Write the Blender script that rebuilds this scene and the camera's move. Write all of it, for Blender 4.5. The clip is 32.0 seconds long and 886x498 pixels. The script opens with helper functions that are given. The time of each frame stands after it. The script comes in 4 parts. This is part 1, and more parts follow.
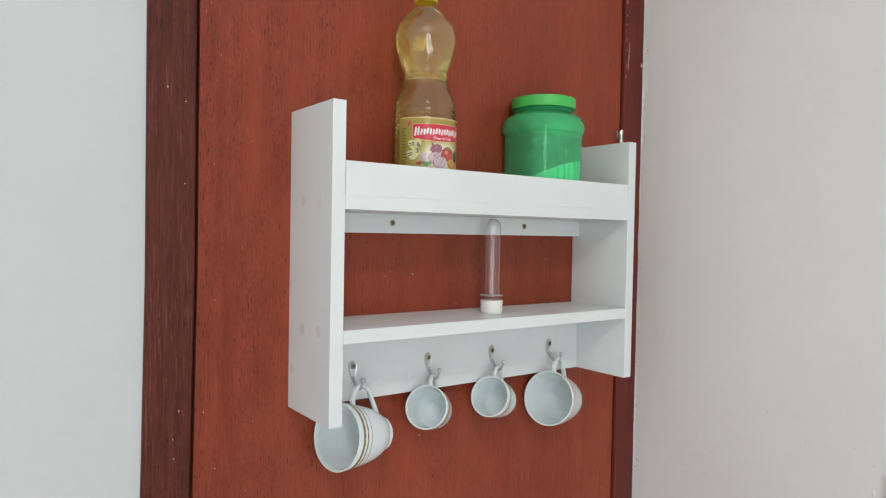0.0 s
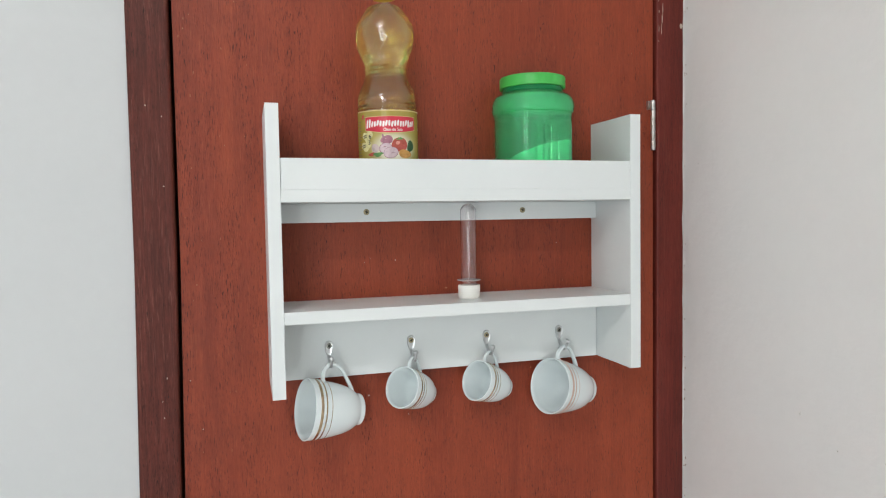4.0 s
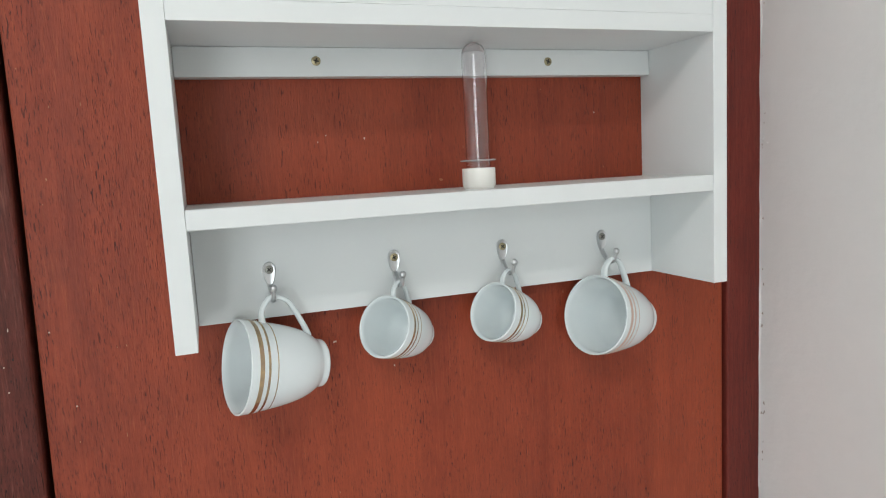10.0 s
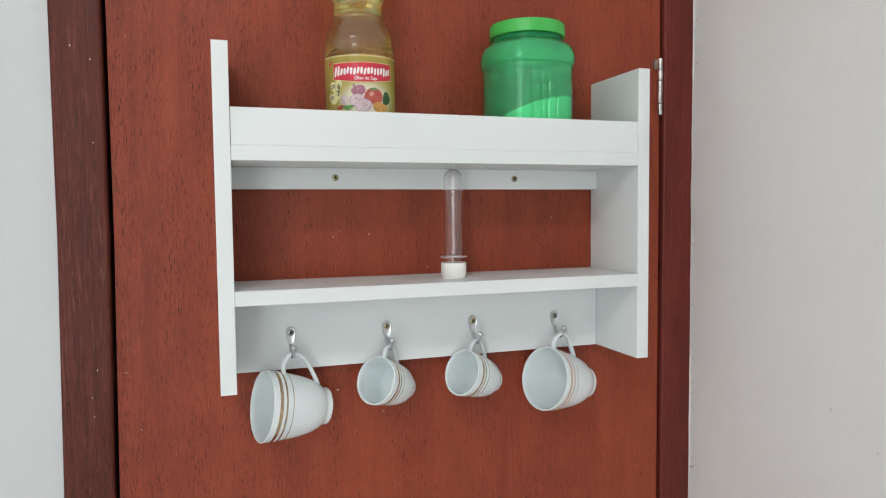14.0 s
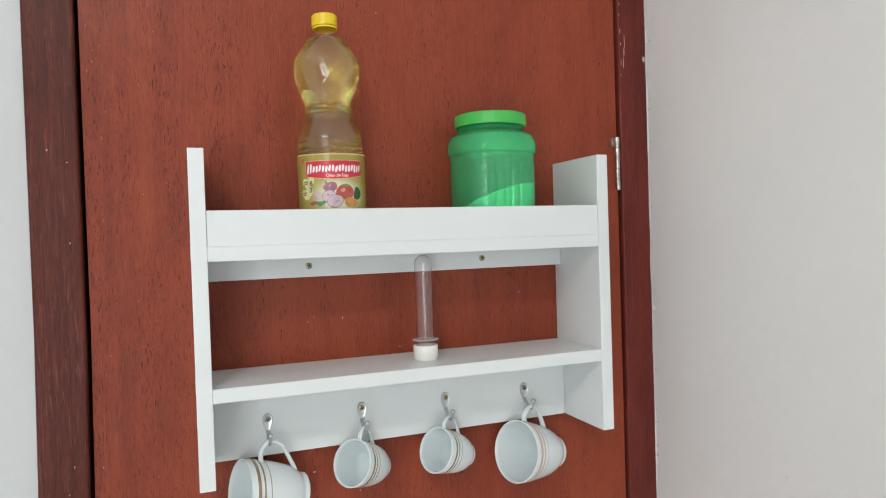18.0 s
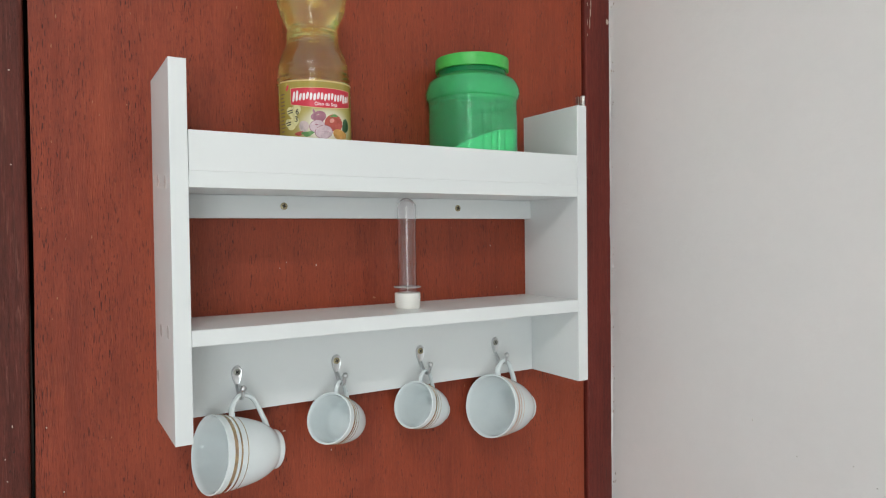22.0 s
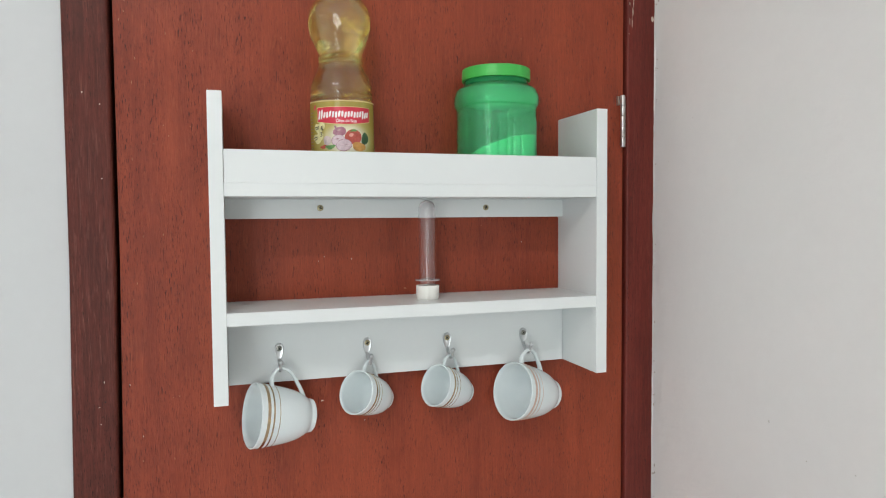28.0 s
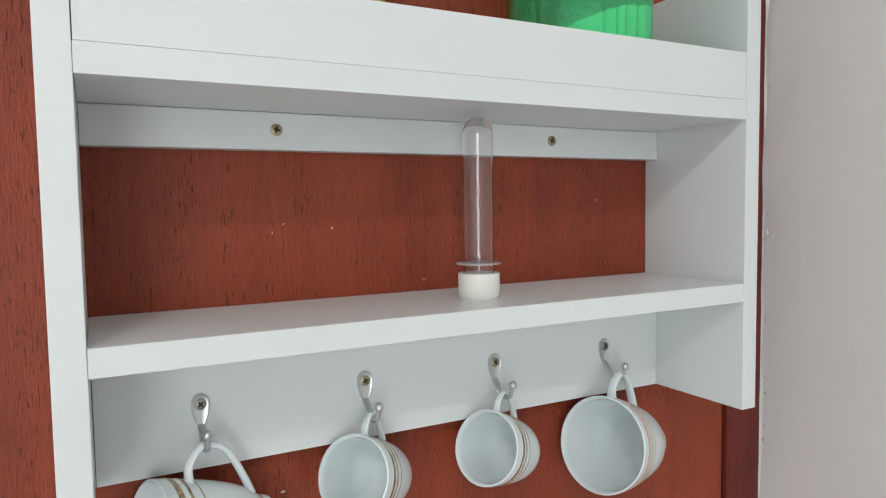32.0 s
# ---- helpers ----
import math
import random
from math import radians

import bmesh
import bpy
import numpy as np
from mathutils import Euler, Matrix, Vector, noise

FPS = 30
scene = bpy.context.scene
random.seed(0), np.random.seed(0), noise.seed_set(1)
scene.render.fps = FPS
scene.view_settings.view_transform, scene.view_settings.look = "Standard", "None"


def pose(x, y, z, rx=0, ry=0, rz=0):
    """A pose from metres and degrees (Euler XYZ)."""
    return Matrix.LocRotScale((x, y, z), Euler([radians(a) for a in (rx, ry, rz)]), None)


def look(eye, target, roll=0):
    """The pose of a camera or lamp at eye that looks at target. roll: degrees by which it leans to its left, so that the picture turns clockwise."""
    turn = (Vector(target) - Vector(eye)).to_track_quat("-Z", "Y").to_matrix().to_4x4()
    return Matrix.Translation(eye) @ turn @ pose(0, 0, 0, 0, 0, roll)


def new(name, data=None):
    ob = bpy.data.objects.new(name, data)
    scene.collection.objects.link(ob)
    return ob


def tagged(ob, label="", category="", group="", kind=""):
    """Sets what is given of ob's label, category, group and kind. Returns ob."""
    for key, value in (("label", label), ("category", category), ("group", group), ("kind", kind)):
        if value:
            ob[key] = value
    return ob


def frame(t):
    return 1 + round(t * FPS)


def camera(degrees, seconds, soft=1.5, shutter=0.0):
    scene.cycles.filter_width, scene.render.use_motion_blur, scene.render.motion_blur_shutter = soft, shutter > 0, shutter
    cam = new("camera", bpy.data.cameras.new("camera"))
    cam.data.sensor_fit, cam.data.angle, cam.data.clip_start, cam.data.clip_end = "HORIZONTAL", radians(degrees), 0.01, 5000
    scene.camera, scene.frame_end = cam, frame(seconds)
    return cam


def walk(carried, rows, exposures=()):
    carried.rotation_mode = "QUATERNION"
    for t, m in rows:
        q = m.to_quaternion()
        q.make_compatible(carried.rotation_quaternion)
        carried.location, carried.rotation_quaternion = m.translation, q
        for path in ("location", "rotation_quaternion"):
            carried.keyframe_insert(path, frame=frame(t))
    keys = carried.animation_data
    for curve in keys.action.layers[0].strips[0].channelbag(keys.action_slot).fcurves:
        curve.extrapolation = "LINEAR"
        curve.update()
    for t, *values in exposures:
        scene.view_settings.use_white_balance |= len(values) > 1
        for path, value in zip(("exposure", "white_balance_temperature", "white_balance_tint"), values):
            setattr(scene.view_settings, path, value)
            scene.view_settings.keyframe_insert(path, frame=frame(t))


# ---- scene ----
cam = camera(67.28, 32.0, 1.15)
PATH = [
    (0, (-0.5886, -0.7753, 1.5193), (0.5867, 0.8422, 1.4702), 1.06),
    (0.5, (-0.6217, -0.7886, 1.5267), (0.5797, 0.8092, 1.4664), 1.50),
    (1, (-0.6183, -0.7918, 1.5240), (0.5959, 0.7960, 1.4547), 1.26),
    (1.5, (-0.6086, -0.7925, 1.5196), (0.5671, 0.8238, 1.4439), 0.38),
    (2, (-0.5586, -0.8061, 1.5251), (0.5550, 0.8521, 1.4249), -0.55),
    (2.5, (-0.4565, -0.8443, 1.5252), (0.4754, 0.9243, 1.4636), -0.20),
    (3, (-0.3516, -0.8864, 1.5244), (0.3715, 0.9763, 1.4375), -0.45),
    (3.5, (-0.2849, -0.9238, 1.5241), (0.2940, 0.9877, 1.4190), -1.26),
    (5.5, (-0.2965, -0.9691, 1.5156), (0.2918, 0.9410, 1.4424), 0.08),
    (6, (-0.3312, -0.9360, 1.5131), (0.3748, 0.9344, 1.4573), 0.02),
    (6.5, (-0.3131, -0.9253, 1.5147), (0.3640, 0.9549, 1.4340), -1.11),
    (7, (-0.2887, -0.9241, 1.5140), (0.3017, 0.9834, 1.4010), -1.75),
    (7.5, (-0.2534, -0.9188, 1.4996), (0.2883, 0.9994, 1.3357), -2.02),
    (8, (-0.2556, -0.9005, 1.4834), (0.3807, 0.9866, 1.2989), -1.81),
    (8.5, (-0.2533, -0.8878, 1.4726), (0.3478, 1.0085, 1.2658), -2.35),
    (9, (-0.2467, -0.8413, 1.4659), (0.3478, 1.0563, 1.2523), -2.78),
    (9.5, (-0.2396, -0.7438, 1.4463), (0.3733, 1.1468, 1.2231), -3.58),
    (10, (-0.2302, -0.6379, 1.4293), (0.4381, 1.2313, 1.1851), -3.09),
    (10.5, (-0.2305, -0.5595, 1.4159), (0.4988, 1.2891, 1.1904), -2.72),
    (11, (-0.2402, -0.5222, 1.4041), (0.5195, 1.3105, 1.1506), -2.69),
    (11.5, (-0.2493, -0.5185, 1.4043), (0.5236, 1.3090, 1.1538), -1.73),
    (12, (-0.2568, -0.5482, 1.4158), (0.5276, 1.2791, 1.2025), -0.78),
    (12.5, (-0.2548, -0.6153, 1.4438), (0.4779, 1.2400, 1.2985), -0.41),
    (13, (-0.2477, -0.6901, 1.4767), (0.3915, 1.2006, 1.3471), -0.30),
    (13.5, (-0.2370, -0.7591, 1.4881), (0.3857, 1.1391, 1.3937), -0.97),
    (14, (-0.2514, -0.8305, 1.4887), (0.3729, 1.0662, 1.3762), -0.58),
    (14.5, (-0.2894, -0.8910, 1.4779), (0.3525, 1.0023, 1.4193), -0.70),
    (16.5, (-0.2785, -0.9194, 1.5144), (0.2822, 0.9995, 1.4570), -0.20),
    (17, (-0.2808, -0.9151, 1.5134), (0.2990, 0.9988, 1.4818), 0.00),
    (17.5, (-0.2740, -0.8973, 1.5413), (0.3555, 1.0010, 1.5449), -0.91),
    (18, (-0.2588, -0.8582, 1.5617), (0.4499, 1.0117, 1.5265), -1.82),
    (18.5, (-0.2619, -0.8462, 1.5542), (0.4510, 1.0224, 1.5505), -0.62),
    (19, (-0.2705, -0.8465, 1.5471), (0.3898, 1.0409, 1.5078), 0.13),
    (19.5, (-0.2822, -0.8487, 1.5366), (0.3446, 1.0472, 1.4236), 0.20),
    (20, (-0.2857, -0.8429, 1.5203), (0.3134, 1.0598, 1.3762), -0.16),
    (20.5, (-0.2814, -0.8427, 1.5066), (0.2942, 1.0690, 1.3874), -0.49),
    (21, (-0.2812, -0.8317, 1.5012), (0.3627, 1.0585, 1.3907), -0.19),
    (21.5, (-0.3062, -0.7879, 1.5069), (0.5601, 1.0123, 1.4132), -0.83),
    (22, (-0.3606, -0.7729, 1.4961), (0.6682, 0.9416, 1.4526), -0.67),
    (22.5, (-0.4398, -0.7430, 1.4821), (0.6840, 0.9102, 1.4168), -0.73),
    (23, (-0.4843, -0.6984, 1.4823), (0.7195, 0.8951, 1.3741), -0.86),
    (23.5, (-0.4878, -0.7001, 1.4915), (0.7309, 0.8818, 1.3809), -0.73),
    (24, (-0.4323, -0.7347, 1.4933), (0.6119, 0.9691, 1.4120), -1.43),
    (24.5, (-0.3464, -0.7756, 1.4969), (0.4786, 1.0458, 1.4560), -1.56),
    (25, (-0.2766, -0.8226, 1.5020), (0.4250, 1.0492, 1.4400), -1.24),
    (25.5, (-0.2606, -0.8701, 1.5265), (0.3524, 1.0333, 1.4922), -1.00),
    (27.5, (-0.2490, -0.9296, 1.5410), (0.3746, 0.9697, 1.4796), -0.45),
    (28, (-0.2364, -0.9191, 1.5176), (0.3714, 0.9840, 1.4220), -0.44),
    (28.5, (-0.2246, -0.9039, 1.5109), (0.3306, 1.0103, 1.3448), 0.08),
    (29, (-0.2178, -0.8834, 1.5021), (0.3080, 1.0377, 1.3207), -0.30),
    (29.5, (-0.2227, -0.8640, 1.4852), (0.3555, 1.0447, 1.3357), -0.03),
    (30, (-0.2332, -0.8047, 1.4846), (0.4044, 1.0885, 1.3884), 0.49),
    (30.5, (-0.2350, -0.7240, 1.4882), (0.4623, 1.1482, 1.3961), 0.51),
    (31, (-0.2436, -0.6582, 1.4947), (0.5236, 1.1871, 1.4157), 0.52),
    (31.5, (-0.2421, -0.5796, 1.4837), (0.5994, 1.2332, 1.4084), 0.43),
    (32, (-0.2371, -0.4859, 1.4762), (0.6910, 1.2810, 1.3473), -0.86),
]
walk(cam, [(t, look(eye, target, roll)) for t, eye, target, roll in PATH],
     ((0, -0.21), (1, -0.23), (2, -0.20), (3, -0.15), (6, -0.15), (9, -0.16), (12, -0.24), (14, -0.20), (18, -0.15), (21, -0.17), (22, -0.25), (23, -0.30), (25, -0.18), (28, -0.18), (30, -0.22), (31, -0.27), (32, -0.27)))

# ---------- world and light ----------
world = bpy.data.worlds.new("world")
scene.world = world
world.use_nodes = True
wn = world.node_tree
sky = wn.nodes.new("ShaderNodeTexSky")
sky.sky_type, sky.sun_disc = "NISHITA", False
sky.sun_elevation, sky.sun_rotation = radians(40), radians(150)
wn.links.new(sky.outputs["Color"], wn.nodes["Background"].inputs["Color"])
wn.nodes["Background"].inputs["Strength"].default_value = 0.1

# three small bulbs in a row under the ceiling
LAMP = (-0.86, -1.48, 2.49)
BULBS = (-0.10, 0.0, 0.10)
for dx in BULBS:
    bulb_light = bpy.data.lights.new("bulb_light", "POINT")
    bulb_light.energy, bulb_light.color, bulb_light.shadow_soft_size = 8.0, (1.0, 0.975, 0.945), 0.020
    new("bulb_light", bulb_light).location = (LAMP[0] + dx, LAMP[1], LAMP[2])
# daylight through the two tall glazed leaves in the rear wall
WX0, WX1, WZ0, WZ1 = -1.85, -0.85, 0.12, 2.20
for x0, x1 in ((WX0, -1.38), (-1.32, WX1)):
    daylight = bpy.data.lights.new("window_daylight", "AREA")
    daylight.shape, daylight.size, daylight.size_y = "RECTANGLE", x1 - x0 - 0.05, WZ1 - WZ0 - 0.1
    daylight.energy, daylight.color = 13.0, (0.93, 1.0, 1.015)
    new("window_daylight", daylight).matrix_world = look(((x0 + x1) / 2, -2.68, (WZ0 + WZ1) / 2), ((x0 + x1) / 2, 0.0, (WZ0 + WZ1) / 2))
scene.view_settings.exposure = 0.0


# ---------- materials ----------
def mat(name, color=(0.8, 0.8, 0.8), rough=0.5, metal=0.0, spec=0.5, **more):
    m = bpy.data.materials.new(name)
    m.use_nodes = True
    b = m.node_tree.nodes["Principled BSDF"]
    b.inputs["Base Color"].default_value = (*color, 1)
    b.inputs["Roughness"].default_value = rough
    b.inputs["Metallic"].default_value = metal
    b.inputs["Specular IOR Level"].default_value = spec
    for key, value in more.items():
        b.inputs[key.replace("_", " ")].default_value = value
    return m


def node(m, kind, **values):
    n = m.node_tree.nodes.new(kind)
    for key, value in values.items():
        n.inputs[key].default_value = value
    return n


def link(m, a, b):
    m.node_tree.links.new(a, b)


def coords(m, scale, turn=(0, 0, 0)):
    c = node(m, "ShaderNodeTexCoord")
    mp = node(m, "ShaderNodeMapping", Scale=scale, Rotation=turn)
    link(m, c.outputs["Object"], mp.inputs["Vector"])
    return mp.outputs["Vector"]


def noise_of(m, scale, size=1.0, detail=4.0, rough=0.55, distort=0.0, turn=(0, 0, 0)):
    n = node(m, "ShaderNodeTexNoise", Scale=size, Detail=detail, Roughness=rough, Distortion=distort)
    link(m, coords(m, scale, turn), n.inputs["Vector"])
    return n.outputs["Fac"]


def ramp(m, fac, stops):
    r = node(m, "ShaderNodeValToRGB")
    e = r.color_ramp.elements
    while len(e) < len(stops):
        e.new(0.5)
    for el, (at, col) in zip(e, stops):
        el.position = at
        el.color = (*col, 1) if len(col) == 3 else col
    link(m, fac, r.inputs["Fac"])
    return r.outputs["Color"]


def mix(m, fac, a, b, mode="MIX"):
    n = m.node_tree.nodes.new("ShaderNodeMix")
    n.data_type, n.blend_type = "RGBA", mode
    for value, slot in ((fac, n.inputs[0]), (a, n.inputs[6]), (b, n.inputs[7])):
        if isinstance(value, (int, float)):
            slot.default_value = value
        elif isinstance(value, tuple):
            slot.default_value = (*value, 1)
        else:
            link(m, value, slot)
    return n.outputs[2]


def paint(m, color=None, height=None, strength=0.2, distance=0.001, rough=None):
    b = m.node_tree.nodes["Principled BSDF"]
    if color is not None:
        link(m, color, b.inputs["Base Color"])
    if rough is not None:
        link(m, rough, b.inputs["Roughness"])
    if height is not None:
        u = node(m, "ShaderNodeBump", Strength=strength, Distance=distance)
        link(m, height, u.inputs["Height"])
        link(m, u.outputs["Normal"], b.inputs["Normal"])
    return m


def grey(v):
    return (v, v, v)


def wood(name, light, dark, pore, glow, gloss, pores=0.60, grain=0.35, dents=0.3, wavy=0.0, veins=(480, 480, 34), relief_depth=0.8, flecks_by=0.4, pale_by=0.3, shine=0.17, thick=0.0):
    """Veneer with upright grain: broad bands, fine streaks, pale streaks, blotches and short dark pores."""
    m = mat(name, light, gloss, spec=shine)
    bands = noise_of(m, (13, 13, 1.1), 1.0, 4, 0.6, 0.8)
    streak = noise_of(m, (260, 260, 9), 1.0, 4, 0.65)
    blotch = noise_of(m, (30, 30, 16), 1.0, 5, 0.65)
    fleck = noise_of(m, (700, 700, 75), 1.0, 3.0, 0.65)
    pale = noise_of(m, veins, 1.0, 3.0, 0.6, wavy)
    c = ramp(m, bands, [(0.30, dark), (0.70, light)])
    c = mix(m, grain, c, ramp(m, streak, [(0.32, dark), (0.68, light)]))
    c = mix(m, 0.6, c, ramp(m, blotch, [(0.3, grey(0.76)), (0.7, grey(1.14))]), "MULTIPLY")
    c = mix(m, flecks_by, c, ramp(m, fleck, [(0.33, grey(0.68)), (0.67, grey(1.2))]), "MULTIPLY")
    c = mix(m, ramp(m, pale, [(0.56, grey(0.0)), (0.72, grey(pale_by))]), c, glow)
    fine = noise_of(m, (1500, 1500, 230), 1.0, 0.5, 0.5, 0.0, (0.5, 0.7, 0.4))
    coarse = noise_of(m, (900, 900, 105), 1.0, 0.8, 0.5, 0.0, (0.7, 0.4, 0.9))
    if thick:
        # the pores crowd towards the closing edge
        spread = node(m, "ShaderNodeSeparateXYZ")
        link(m, coords(m, (1, 1, 1)), spread.inputs[0])
        bias = node(m, "ShaderNodeMapRange")
        for key, value in (("From Min", -0.37), ("From Max", -0.12), ("To Min", thick), ("To Max", 0.0)):
            bias.inputs[key].default_value = value
        link(m, spread.outputs["X"], bias.inputs["Value"])
        total = node(m, "ShaderNodeMath")
        link(m, coarse, total.inputs[0])
        link(m, bias.outputs[0], total.inputs[1])
        coarse = total.outputs[0]
    where = noise_of(m, (34, 34, 3.5), 1.0, 4.0, 0.65)
    mask = ramp(m, fine, [(pores, grey(0.0)), (pores + 0.05, grey(0.34))])
    mask = mix(m, 1.0, mask, ramp(m, coarse, [(pores + 0.045, grey(0.0)), (pores + 0.075, grey(0.92))]), "LIGHTEN")
    mask = mix(m, 1.0, mask, ramp(m, where, [(0.38, grey(0.12)), (0.60, grey(1.0))]), "MULTIPLY")
    c = mix(m, mask, c, pore)
    relief = mix(m, 0.5, ramp(m, mask, [(0.0, grey(0.7)), (1.0, grey(0.0))]), fleck)
    relief = mix(m, dents, relief, noise_of(m, (150, 150, 110), 1.0, 3, 0.6))
    r = ramp(m, blotch, [(0.2, grey(gloss - 0.08)), (0.8, grey(gloss + 0.1))])
    return paint(m, c, relief, relief_depth, 0.0008, r)


door_wood = wood("mahogany_veneer", (0.358, 0.070, 0.030), (0.224, 0.039, 0.020), (0.050, 0.010, 0.008), (0.46, 0.130, 0.055), 0.38, 0.618, 0.34, relief_depth=1.2, flecks_by=0.34, shine=0.26, thick=0.028)
# the veneer tone darkens unevenly towards the closing edge
door_pos = node(door_wood, "ShaderNodeSeparateXYZ")
link(door_wood, coords(door_wood, (1, 1, 1)), door_pos.inputs[0])
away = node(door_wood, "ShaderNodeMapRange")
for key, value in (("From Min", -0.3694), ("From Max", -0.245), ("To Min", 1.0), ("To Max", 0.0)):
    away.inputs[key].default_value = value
link(door_wood, door_pos.outputs["X"], away.inputs["Value"])
edge_mask = mix(door_wood, 1.0, away.outputs[0], ramp(door_wood, noise_of(door_wood, (40, 40, 9), 1.0, 5, 0.65), [(0.3, grey(0.25)), (0.65, grey(1.0))]), "MULTIPLY")
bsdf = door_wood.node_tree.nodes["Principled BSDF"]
plain_veneer = bsdf.inputs["Base Color"].links[0].from_socket
link(door_wood, mix(door_wood, edge_mask, plain_veneer, mix(door_wood, 1.0, plain_veneer, (0.68, 0.58, 0.56), "MULTIPLY")), bsdf.inputs["Base Color"])
frame_wood = wood("dark_stained_wood", (0.130, 0.0295, 0.0205), (0.056, 0.0132, 0.0098), (0.016, 0.0055, 0.004), (0.25, 0.100, 0.070), 0.40, 0.62, 0.6, 0.4, 1.3, (300, 300, 17), 1.0, 0.6, 0.4)
# the right jamb takes a lighter, redder copy of the frame wood
red_frame_wood = wood("lighter_red_wood", (0.185, 0.032, 0.023), (0.090, 0.0150, 0.0120), (0.022, 0.006, 0.005), (0.24, 0.072, 0.050), 0.38, 0.64, 0.5, 0.3, 1.3, (300, 300, 12), 0.5, 0.5, 0.3, 0.22)


def plaster(name, tone, relief, dirt):
    m = mat(name, tone, 0.62, spec=0.3)
    broad = noise_of(m, (1.6, 1.6, 1.6), 1.0, 3, 0.6)
    fine = noise_of(m, (60, 60, 60), 1.0, 6, 0.6)
    lump = noise_of(m, (11, 11, 9), 1.0, 3, 0.5)
    low = tuple(v * (1 - dirt) for v in tone)
    c = ramp(m, broad, [(0.3, low), (0.7, tone)])
    c = mix(m, 0.25, c, ramp(m, fine, [(0.3, grey(0.93)), (0.7, grey(1.0))]), "MULTIPLY")
    return paint(m, c, mix(m, 0.35, lump, fine), relief, 0.004)


# door wall toned down; the unseen walls are brightened to bounce fill light
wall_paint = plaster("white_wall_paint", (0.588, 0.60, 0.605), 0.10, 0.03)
bounce_paint = plaster("bounce_wall_paint", (0.84, 0.85, 0.84), 0.10, 0.03)
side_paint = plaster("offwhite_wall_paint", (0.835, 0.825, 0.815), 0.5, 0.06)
ceiling_paint = plaster("ceiling_paint", (0.85, 0.85, 0.84), 0.05, 0.02)
edge_stain = plaster("stained_plaster", (0.46, 0.37, 0.32), 0.5, 0.3)
patch_paint = plaster("rough_filler", (0.73, 0.70, 0.67), 0.6, 0.25)

melamine = mat("white_melamine", (0.70, 0.73, 0.725), 0.33, spec=0.4)
paint(melamine, ramp(melamine, noise_of(melamine, (5, 5, 5), 1.0, 4), [(0.3, (0.75, 0.783, 0.784)), (0.7, (0.785, 0.812, 0.81))]),
      noise_of(melamine, (300, 300, 300), 1.0, 3), 0.05, 0.0003)
edge_tape = mat("edge_band", (0.71, 0.74, 0.74), 0.4)
paint(edge_tape, ramp(edge_tape, noise_of(edge_tape, (30, 30, 30), 1.0, 4), [(0.3, (0.78, 0.81, 0.81)), (0.75, (0.82, 0.85, 0.845))]),
      noise_of(edge_tape, (220, 220, 220), 1.0, 3), 0.08, 0.0003)
sticker = mat("cap_sticker", (0.80, 0.80, 0.79), 0.25)
porcelain = mat("white_porcelain", (0.78, 0.81, 0.82), 0.045, spec=0.5)
paint(porcelain, ramp(porcelain, noise_of(porcelain, (40, 40, 40), 1.0, 3), [(0.3, (0.775, 0.84, 0.85)), (0.7, (0.795, 0.855, 0.865))]))
gold = mat("worn_gold", (0.60, 0.44, 0.25), 0.22, 0.95)
paint(gold, ramp(gold, noise_of(gold, (160, 160, 160), 1.0, 4), [(0.3, (0.40, 0.30, 0.22)), (0.65, (0.66, 0.49, 0.28))]))
rose_gold = mat("faded_pink_gold", (0.62, 0.45, 0.37), 0.3, 0.35)
chrome = mat("brushed_chrome", (0.62, 0.63, 0.64), 0.32, 1.0)
paint(chrome, None, noise_of(chrome, (500, 500, 60), 1.0, 3), 0.05, 0.0002)
steel = mat("worn_hinge_steel", (0.60, 0.58, 0.55), 0.30, 1.0)
paint(steel, ramp(steel, noise_of(steel, (180, 180, 60), 1.0, 5), [(0.3, (0.40, 0.37, 0.33)), (0.6, (0.72, 0.71, 0.69))]))
brass = mat("zinc_brass_screw", (0.40, 0.35, 0.22), 0.40, 0.9)
grey_screw = mat("zinc_screw", (0.30, 0.30, 0.27), 0.42, 0.9)
dark_slot = mat("screw_slot", (0.02, 0.018, 0.015), 0.7)
oil_mat = mat("soybean_oil", (1.0, 0.94, 0.38), 0.0, IOR=1.45, Transmission_Weight=0.97)
see = node(oil_mat, "ShaderNodeBsdfTransparent", Color=(1.0, 0.93, 0.52, 1))
blend = node(oil_mat, "ShaderNodeMixShader", Fac=0.76)
link(oil_mat, see.outputs[0], blend.inputs[1])
link(oil_mat, oil_mat.node_tree.nodes["Principled BSDF"].outputs[0], blend.inputs[2])
link(oil_mat, blend.outputs[0], oil_mat.node_tree.nodes["Material Output"].inputs["Surface"])
pet = mat("clear_bottle_plastic", (0.97, 0.97, 0.93), 0.015, 1.0)
see = node(pet, "ShaderNodeBsdfTransparent", Color=(0.985, 0.98, 0.95, 1))
rim = node(pet, "ShaderNodeLayerWeight", Blend=0.5)
gloss_edge = node(pet, "ShaderNodeMapRange")
bend = node(pet, "ShaderNodeMath")
bend.operation = "POWER"
bend.inputs[1].default_value = 3.5
link(pet, rim.outputs["Facing"], bend.inputs[0])
link(pet, bend.outputs[0], gloss_edge.inputs["Value"])
gloss_edge.inputs["To Min"].default_value, gloss_edge.inputs["To Max"].default_value = 0.085, 0.50
blend = node(pet, "ShaderNodeMixShader")
link(pet, gloss_edge.outputs[0], blend.inputs[0])
link(pet, see.outputs[0], blend.inputs[1])
